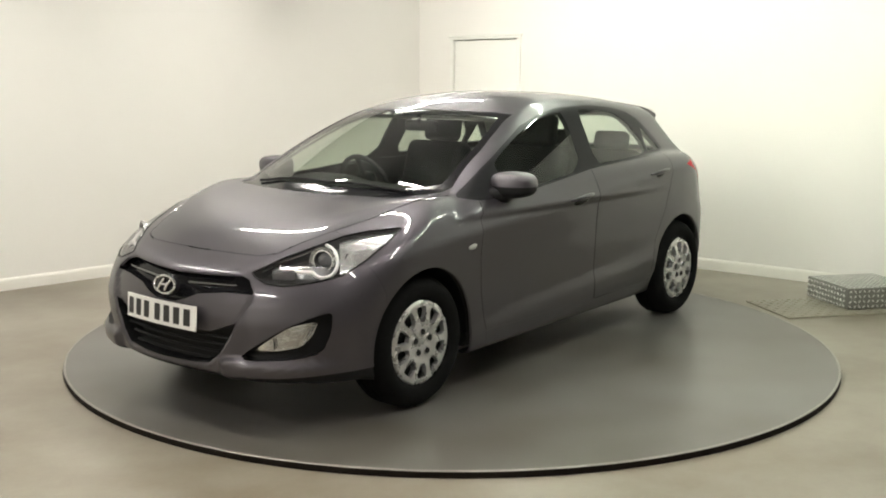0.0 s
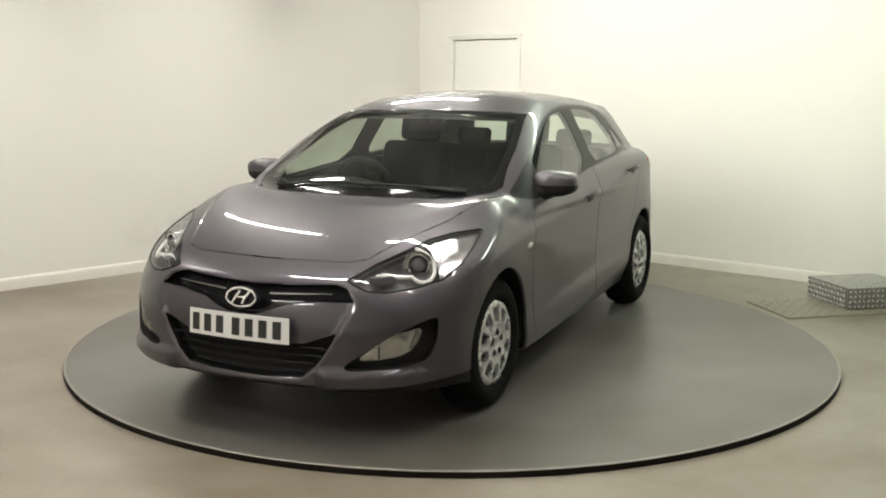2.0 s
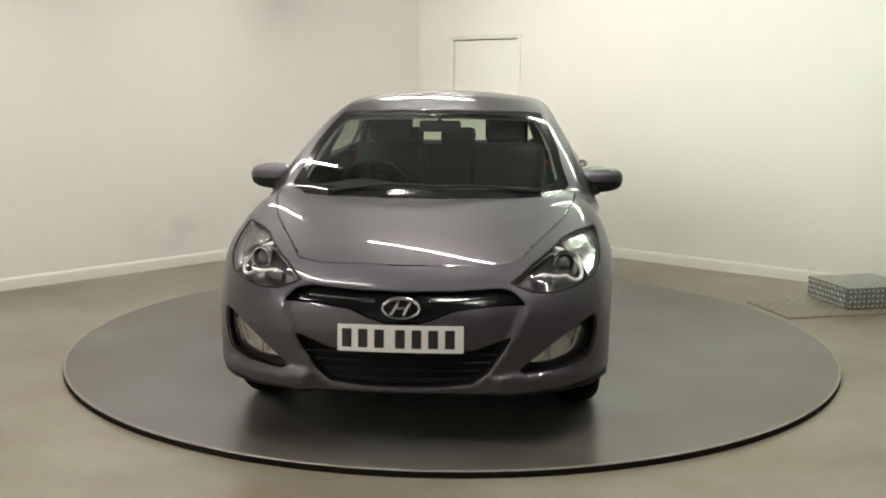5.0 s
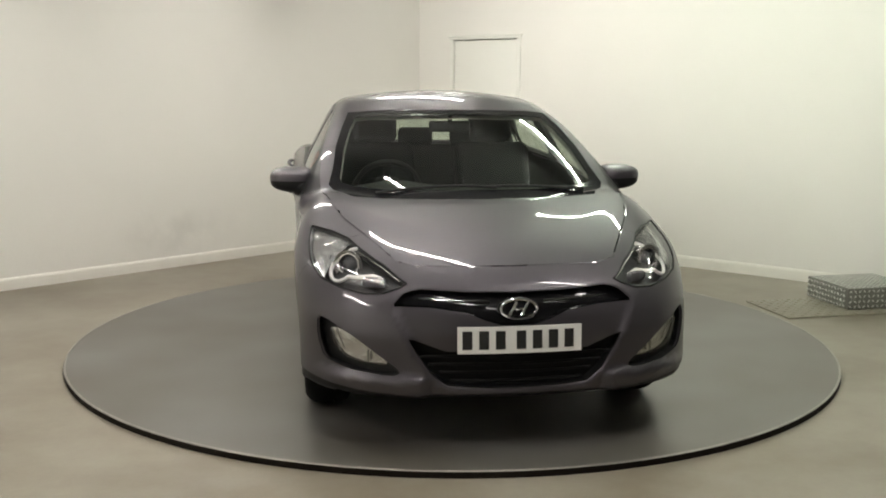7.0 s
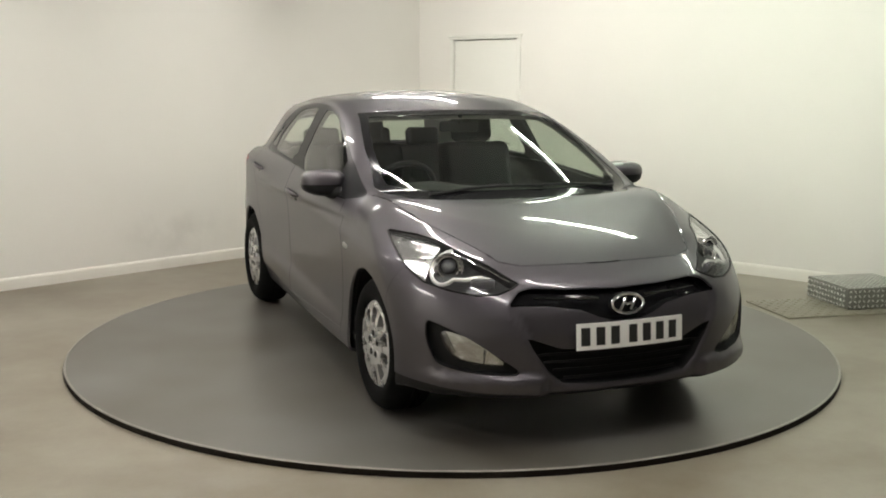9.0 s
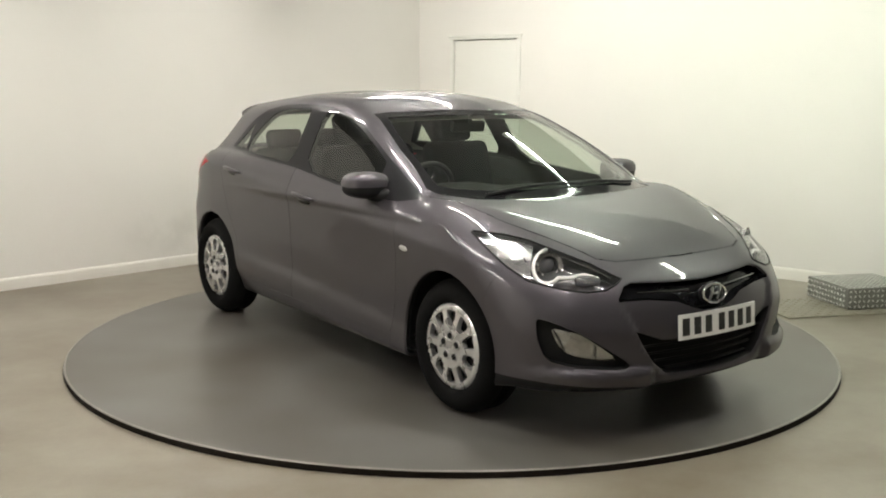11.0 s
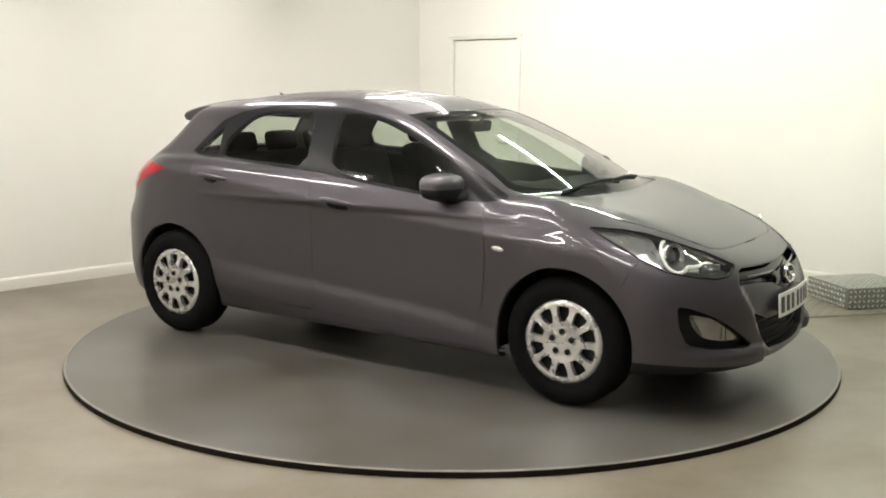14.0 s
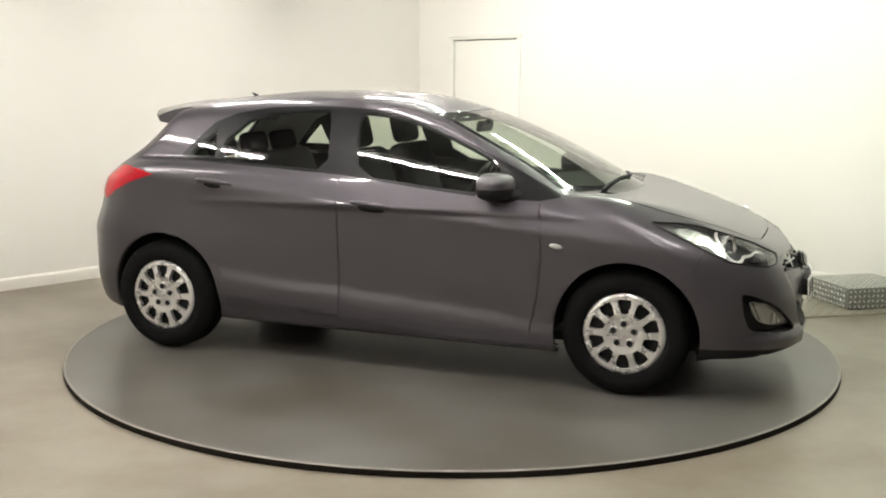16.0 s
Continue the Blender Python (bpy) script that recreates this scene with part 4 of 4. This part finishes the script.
# handles, repeaters, mirrors
for mode, sy in SIDES:
    for (x, z) in ((0.0, 0.890), (-0.945, 0.974)):
        h = bmesh.new()
        pts = []
        for k in range(11):
            s = k / 10
            px = x + 0.115 - 0.23 * s
            pz = z + 0.012 - (0.088 * (px - x)) + 0.006 * math.sin(s * math.pi)
            lift = 0.004 + 0.030 * math.sin(s * math.pi) ** 0.6
            pts.append((px, (skin_y(px, pz) + lift) * sy, pz))
        add_tube(h, pts, [0.006, 0.010, 0.012, 0.013, 0.013, 0.013, 0.013, 0.013, 0.013, 0.012, 0.007], 10)
        hb = part("door_handle", h, M_PAINT, CAR, "body-coloured pull handle")
        # No real hollow: a flat black oval gives the shade of the handle cup.
        cup = bmesh.new()
        r = bmesh.ops.create_uvsphere(cup, u_segments=24, v_segments=12, radius=1)
        yy = skin_y(x, z)
        bmesh.ops.transform(cup, matrix=Matrix.Translation((x - 0.002, (yy - 0.009) * sy, z - 0.008)) @ Matrix.Rotation(radians(5), 4, "Y") @ Matrix.Diagonal((0.085, 0.0120, 0.023, 1)), verts=r["verts"])
        part("handle_shade", cup, M_GLOSSBLACK, hb, "black oval for the shade behind the handle")
    rp = bmesh.new()
    r = bmesh.ops.create_uvsphere(rp, u_segments=20, v_segments=10, radius=1)
    bmesh.ops.transform(rp, matrix=Matrix.Translation((0.985, (skin_y(0.985, 0.738) + 0.001) * sy, 0.738)) @ Matrix.Rotation(radians(8), 4, "Y") @ Matrix.Diagonal((0.034, 0.007, 0.013, 1)), verts=r["verts"])
    part("side_repeater", rp, M_SILVER, CAR, "clear side indicator repeater")

    mm = Matrix.Translation((0.650, 0.902 * sy, 1.018)) @ Matrix.Rotation(radians(6 * sy), 4, "Z")
    shell, foot = bmesh.new(), bmesh.new()
    for target, low in ((shell, False), (foot, True)):
        rings = []
        for i in range(15):
            v = i / 14
            ang = -math.pi / 2 + math.pi * v
            row = []
            for k in range(28):
                a = k * 2 * math.pi / 28
                cx, sx2 = math.cos(a), math.sin(a)
                e = 0.58
                px = 0.128 * math.copysign(abs(math.cos(ang)) ** 0.5 * abs(cx) ** e, cx)
                pz = 0.080 * math.copysign(abs(math.cos(ang)) ** 0.5 * abs(sx2) ** e, sx2)
                py = 0.115 * math.copysign(abs(math.sin(ang)) ** 0.85, math.sin(ang))
                px = px if px > 0 else px * 0.45
                pz = pz * ((0.92 - 0.12 * v) if pz > 0 else (1.12 - 0.50 * v))
                px *= 1.0 - 0.25 * v
                row.append(target.verts.new((px, py * sy, pz)))
            rings.append(row)
        for a, b in zip(rings, rings[1:]):
            for k in range(28):
                target.faces.new((a[k], a[(k + 1) % 28], b[(k + 1) % 28], b[k]))
        bmesh.ops.remove_doubles(target, verts=target.verts[:], dist=0.0004)
        bmesh.ops.bisect_plane(target, geom=target.verts[:] + target.edges[:] + target.faces[:], plane_co=(0, 0, -0.004), plane_no=(0, 0, 1), clear_inner=not low, clear_outer=low)
        if low:
            bmesh.ops.scale(target, vec=(0.97, 0.98, 0.98), verts=target.verts[:])
        bmesh.ops.recalc_face_normals(target, faces=target.faces)
        bmesh.ops.transform(target, matrix=mm, verts=target.verts[:])
    mir = part("door_mirror", shell, M_PAINT, CAR, "grey door mirror housing")
    part("mirror_base", foot, M_BLACK, mir, "black lower mirror shell")
    bm = bmesh.new()
    add_tube(bm, [(0.80, 0.80 * sy, 0.972), (0.76, 0.835 * sy, 0.972), (0.71, 0.87 * sy, 0.974), (0.66, 0.90 * sy, 0.980)], [0.030, 0.036, 0.038, 0.030], 12)
    part("mirror_arm", bm, M_BLACK, mir, "black mirror arm")
    bm = bmesh.new()
    add_box(bm, (0.004, 0.17, 0.09), mm @ Matrix.Translation((-0.036, 0, 0.0)), 0.002)
    part("mirror_glass", bm, M_CHROME, mir, "mirror glass")

# wipers
for (a, b, c) in (((1.155, -0.50), (1.19, -0.10), (1.205, 0.10)), ((1.20, 0.06), (1.14, 0.50), (1.10, 0.58))):
    bm = bmesh.new()
    pts = []
    for s in [k / 12 for k in range(13)]:
        x = (1 - s) ** 2 * a[0] + 2 * s * (1 - s) * b[0] + s * s * c[0] - 0.02
        y = (1 - s) ** 2 * a[1] + 2 * s * (1 - s) * b[1] + s * s * c[1]
        pts.append((x, y, skin_z(x, y) + 0.007))
    add_tube(bm, pts, [0.008] * 13, 6)
    part("wiper", bm, M_BLACK, CAR, "black wiper arm and blade")

# roof spoiler and aerial
bm = bmesh.new()
rows = []
for y in np.linspace(-0.53, 0.53, 25):
    f = abs(y) / 0.53
    x1 = -1.765 + 0.85 * y * y
    z1 = 1.372 - 0.036 * f ** 2
    x0 = -1.24
    z0 = skin_z(x0, y) - 0.004
    row = []
    for s in np.linspace(0, 1, 9):
        row.append((x0 + (x1 - x0) * s, y, z0 + (z1 - z0) * s + 0.014 * math.sin(s * math.pi)))
    row += [(x1 - 0.010, y, z1 - 0.016), (x1 + 0.004, y, z1 - 0.040), (x1 + 0.09, y, z1 - 0.052), (x1 + 0.2, y, z1 - 0.062)]
    rows.append([bm.verts.new(p) for p in row])
for a, b in zip(rows, rows[1:]):
    for i in range(len(a) - 1):
        bm.faces.new((a[i], a[i + 1], b[i + 1], b[i]))
bm.faces.new(rows[0])
bm.faces.new(rows[-1][::-1])
bmesh.ops.recalc_face_normals(bm, faces=bm.faces)
part("roof_spoiler", bm, M_PAINT, CAR, "body-coloured roof spoiler")
bm = bmesh.new()
add_cyl(bm, 0.024, 0.010, 0.02, pose(-1.17, 0, skin_z(-1.17, 0) + 0.001), 16)
add_tube(bm, [(-1.165, 0, skin_z(-1.17, 0) + 0.003), (-1.20, 0, skin_z(-1.17, 0) + 0.018)], [0.009, 0.005], 8)
part("aerial", bm, M_BLACK, CAR, "short black roof aerial")

# underside and wheel wells
bm = bmesh.new()
add_box(bm, (3.75, 1.05, 0.05), pose(0.0, 0, 0.200), 0.01)
add_box(bm, (1.78, 1.46, 0.05), pose(0.0, 0, 0.213), 0.01)
part("underbody", bm, M_BLACK, CAR, "black underbody")
for sx, cx, rr in ((1, 1.333, 0.372), (-1, -1.312, 0.374)):
    for sy in (1, -1):
        bm = bmesh.new()
        ring = []
        for k in range(29):
            a = radians(-4 + 188 * k / 28)
            ring.append([bm.verts.new((cx + rr * math.cos(a), y * sy, 0.32 + rr * math.sin(a))) for y in (0.50, 0.70, 0.845 if sx > 0 else 0.80)])
        for a, b in zip(ring, ring[1:]):
            for i in range(2):
                bm.faces.new((a[i], a[i + 1], b[i + 1], b[i]))
        bm.faces.new([r[0] for r in ring])
        bmesh.ops.recalc_face_normals(bm, faces=bm.faces)
        part("wheel_liner", bm, M_BLACK, CAR, "black wheel arch liner")


def build_wheel(at, sy, spin):
    """Tyre with grooves and shoulder, and a silver ten-window wheel cover with five nuts."""
    w = new("wheel")
    w.parent = CAR
    w.matrix_basis = at @ (Matrix.Identity(4) if sy > 0 else Matrix.Rotation(math.pi, 4, "Z")) @ Matrix.Rotation(radians(spin), 4, "Y")
    bm = bmesh.new()
    lathe(bm, [(0.190, -0.05), (0.202, -0.006), (0.208, 0.006), (0.222, 0.016), (0.245, 0.022), (0.270, 0.020), (0.290, 0.008), (0.305, -0.010), (0.3135, -0.028), (0.317, -0.050), (0.317, -0.070), (0.310, -0.072), (0.310, -0.080), (0.317, -0.082), (0.317, -0.108), (0.310, -0.110), (0.310, -0.118), (0.317, -0.120), (0.317, -0.150), (0.305, -0.175), (0.27, -0.195), (0.19, -0.18)], 64)
    part("tyre", bm, M_RUBBER, w, "black rubber tyre")
    bm = bmesh.new()
    nwin, cols = 10, 8
    radii = [0.0, 0.026, 0.05, 0.072, 0.088, 0.101, 0.125, 0.152, 0.173, 0.180, 0.194, 0.204]
    heights = [0.012, 0.012, 0.010, 0.010, 0.014, 0.015, 0.013, 0.009, 0.007, 0.008, 0.006, -0.004]
    tot = nwin * cols
    grid = []
    for r, h in zip(radii, heights):
        row = []
        for k in range(tot):
            pitch = 2 * math.pi / nwin
            u = (k % cols) / cols - 0.5
            a = (k // cols + 0.5 + u) * pitch
            if 0.10 < r < 0.175:
                wide = 0.29 + 0.09 * (r - 0.104) / 0.07
                if abs(abs(u) - 0.25) < 0.01:
                    a = (k // cols + 0.5 + math.copysign(wide * (0.78 if r in (0.101, 0.173) else 1.0), u)) * pitch
                elif abs(abs(u) - 0.125) < 0.01:
                    a = (k // cols + 0.5 + math.copysign(wide * 0.5, u)) * pitch
                elif abs(abs(u) - 0.375) < 0.01:
                    a = (k // cols + 0.5 + math.copysign((wide + 0.5) / 2, u)) * pitch
            row.append(bm.verts.new((r * math.cos(a), h, r * math.sin(a))))
        grid.append(row)
    gone = []
    for i in range(len(radii) - 1):
        for k in range(tot):
            f = (grid[i][k], grid[i][(k + 1) % tot], grid[i + 1][(k + 1) % tot], grid[i + 1][k])
            if i == 0:
                continue
            face = bm.faces.new(f)
            if 0.10 < radii[i] < 0.17 and (k % cols) in (2, 3, 4, 5):
                gone.append(face)
    bm.faces.new(grid[1])
    bmesh.ops.delete(bm, geom=[v for v in grid[0]], context="VERTS")
    bmesh.ops.delete(bm, geom=gone, context="FACES")
    edges = [e for e in bm.edges if e.is_boundary]
    r = bmesh.ops.extrude_edge_only(bm, edges=edges)
    for v in [g for g in r["geom"] if isinstance(g, bmesh.types.BMVert)]:
        v.co.y -= 0.028
    bmesh.ops.recalc_face_normals(bm, faces=bm.faces)
    cov = part("wheel_cover", bm, M_SILVER, w, "silver ten-window wheel cover")
    # Black backing disc that makes the depth behind the windows look shaded.
    bm = bmesh.new()
    lathe(bm, [(0.0, -0.032), (0.10, -0.032), (0.195, -0.030)], 40)
    part("brake_shadow_disc", bm, M_BLACK, w, "black disc for the shade behind the cover windows").name = "rim"
    for k in range(5):
        a = k * 2 * math.pi / 5 + math.pi / 2
        bm = bmesh.new()
        add_cyl(bm, 0.0155, 0.0155, 0.012, pose(0.053 * math.cos(a), 0.0125, 0.053 * math.sin(a), 90), 6)
        part("wheel_nut", bm, M_BLACK, cov, "dark wheel nut")
        bm = bmesh.new()
        lathe(bm, [(0.0165, 0.009), (0.0170, 0.0155), (0.0200, 0.0155), (0.0225, 0.009)], 18, Matrix.Translation((0.053 * math.cos(a), 0, 0.053 * math.sin(a))))
        part("nut_collar", bm, M_SILVER, cov)
    return w


for cx in (1.325, -1.325):
    for mode, sy in SIDES:
        build_wheel(pose(cx, 0.842 * sy, 0.317), sy, 0)


# ---- cabin ----
def seat(x, y, name):
    s = new(name)
    s.parent = CAR
    s.matrix_basis = pose(x, y, 0.0)
    bm = bmesh.new()
    add_box(bm, (0.50, 0.50, 0.16), pose(0.10, 0, 0.52, 0, -6), 0.05, 4)
    part("cushion", bm, M_CLOTH, s)
    bm = bmesh.new()
    add_box(bm, (0.14, 0.48, 0.62), pose(-0.22, 0, 0.86, 0, -16), 0.055, 4)
    part("backrest", bm, M_CLOTH, s)
    bm = bmesh.new()
    add_box(bm, (0.10, 0.27, 0.19), pose(-0.335, 0, 1.255, 0, -12), 0.04, 4)
    part("headrest", bm, M_CLOTH, s)
    for d in (-0.06, 0.06):
        bm = bmesh.new()
        add_cyl(bm, 0.006, 0.006, 0.14, pose(-0.315, d, 1.15, 0, -12), 10)
        part("headrest_post", bm, M_CHROME, s)
    return s


seat(0.02, 0.37, "driver_seat")["label"] = "charcoal cloth front seat"
seat(0.02, -0.37, "passenger_seat")["label"] = "charcoal cloth front seat"
bench = new("rear_bench")
bench.parent = CAR
bm = bmesh.new()
add_box(bm, (0.48, 1.26, 0.18), pose(-0.74, 0, 0.50, 0, -5), 0.05, 4)
part("cushion", bm, M_CLOTH, bench)
bm = bmesh.new()
add_box(bm, (0.14, 1.26, 0.58), pose(-1.08, 0, 0.82, 0, -20), 0.05, 4)
part("backrest", bm, M_CLOTH, bench)
for y in (-0.38, 0.0, 0.38):
    bm = bmesh.new()
    add_box(bm, (0.09, 0.25, 0.13), pose(-1.20, y, 1.155, 0, -14), 0.035, 4)
    part("headrest", bm, M_CLOTH, bench)
bm = bmesh.new()
add_box(bm, (0.44, 1.20, 0.025), pose(-1.48, 0, 1.03), 0.008)
part("parcel_shelf", bm, M_TRIM, CAR, "dark parcel shelf")
bm = bmesh.new()
prof = [(1.26, 0.93), (1.05, 0.975), (0.80, 0.985), (0.62, 0.965), (0.56, 0.90), (0.55, 0.78), (0.64, 0.66), (1.0, 0.60)]
rows = []
for y in np.linspace(-0.74, 0.74, 31):
    hump = 0.035 * math.exp(-(((y + 0.37) / 0.17) ** 2))
    rows.append([bm.verts.new((x - (0.14 * (y / 0.74) ** 2 if x > 0.9 else 0), y, z + (hump if 0.5 < x < 0.85 and z > 0.85 else 0))) for x, z in prof])
for a, b in zip(rows, rows[1:]):
    for i in range(len(prof) - 1):
        bm.faces.new((a[i], a[i + 1], b[i + 1], b[i]))
bmesh.ops.recalc_face_normals(bm, faces=bm.faces)
part("dashboard", bm, M_TRIM, CAR, "dark moulded dashboard")
SW = new("steering_wheel")
SW.parent = CAR
SW.matrix_basis = Matrix.Translation((0.42, -0.37, 0.925)) @ Matrix.Rotation(radians(-66), 4, "Y")
bm = bmesh.new()
add_tube(bm, [(0.185 * math.cos(k * math.pi / 16), 0.185 * math.sin(k * math.pi / 16), 0) for k in range(32)], 0.016, 10, closed=True)
part("rim", bm, M_BLACK, SW)
bm = bmesh.new()
add_box(bm, (0.15, 0.14, 0.05), pose(0, 0, 0.02), 0.025, 3)
for a in (0, 180, -90):
    add_box(bm, (0.12, 0.045, 0.02), pose(0, 0, 0, 0, 0, a + 90) @ pose(0.12, 0, 0), 0.008)
part("hub", bm, M_BLACK, SW)
bm = bmesh.new()
add_box(bm, (0.035, 0.24, 0.065), pose(0.34, 0, 1.285, 0, 10), 0.016, 3)
add_cyl(bm, 0.012, 0.012, 0.05, pose(0.36, 0, 1.325), 10)
part("rear_view_mirror", bm, M_BLACK, CAR, "black rear-view mirror")


def motions():
    """The deck turns at a steady rate and the car rides on it."""
    deck, car = [], []
    for k in range(17):
        t = float(k)
        a = -128.904 + 6.9474 * t - 0.005148 * t * t
        m = pose(0, 0, 0, 0, 0, a)
        deck.append((t, m))
        car.append((t, m @ pose(-0.120, -0.055, 0)))
    walk(TURNTABLE, deck)
    walk(CAR, car)


motions()
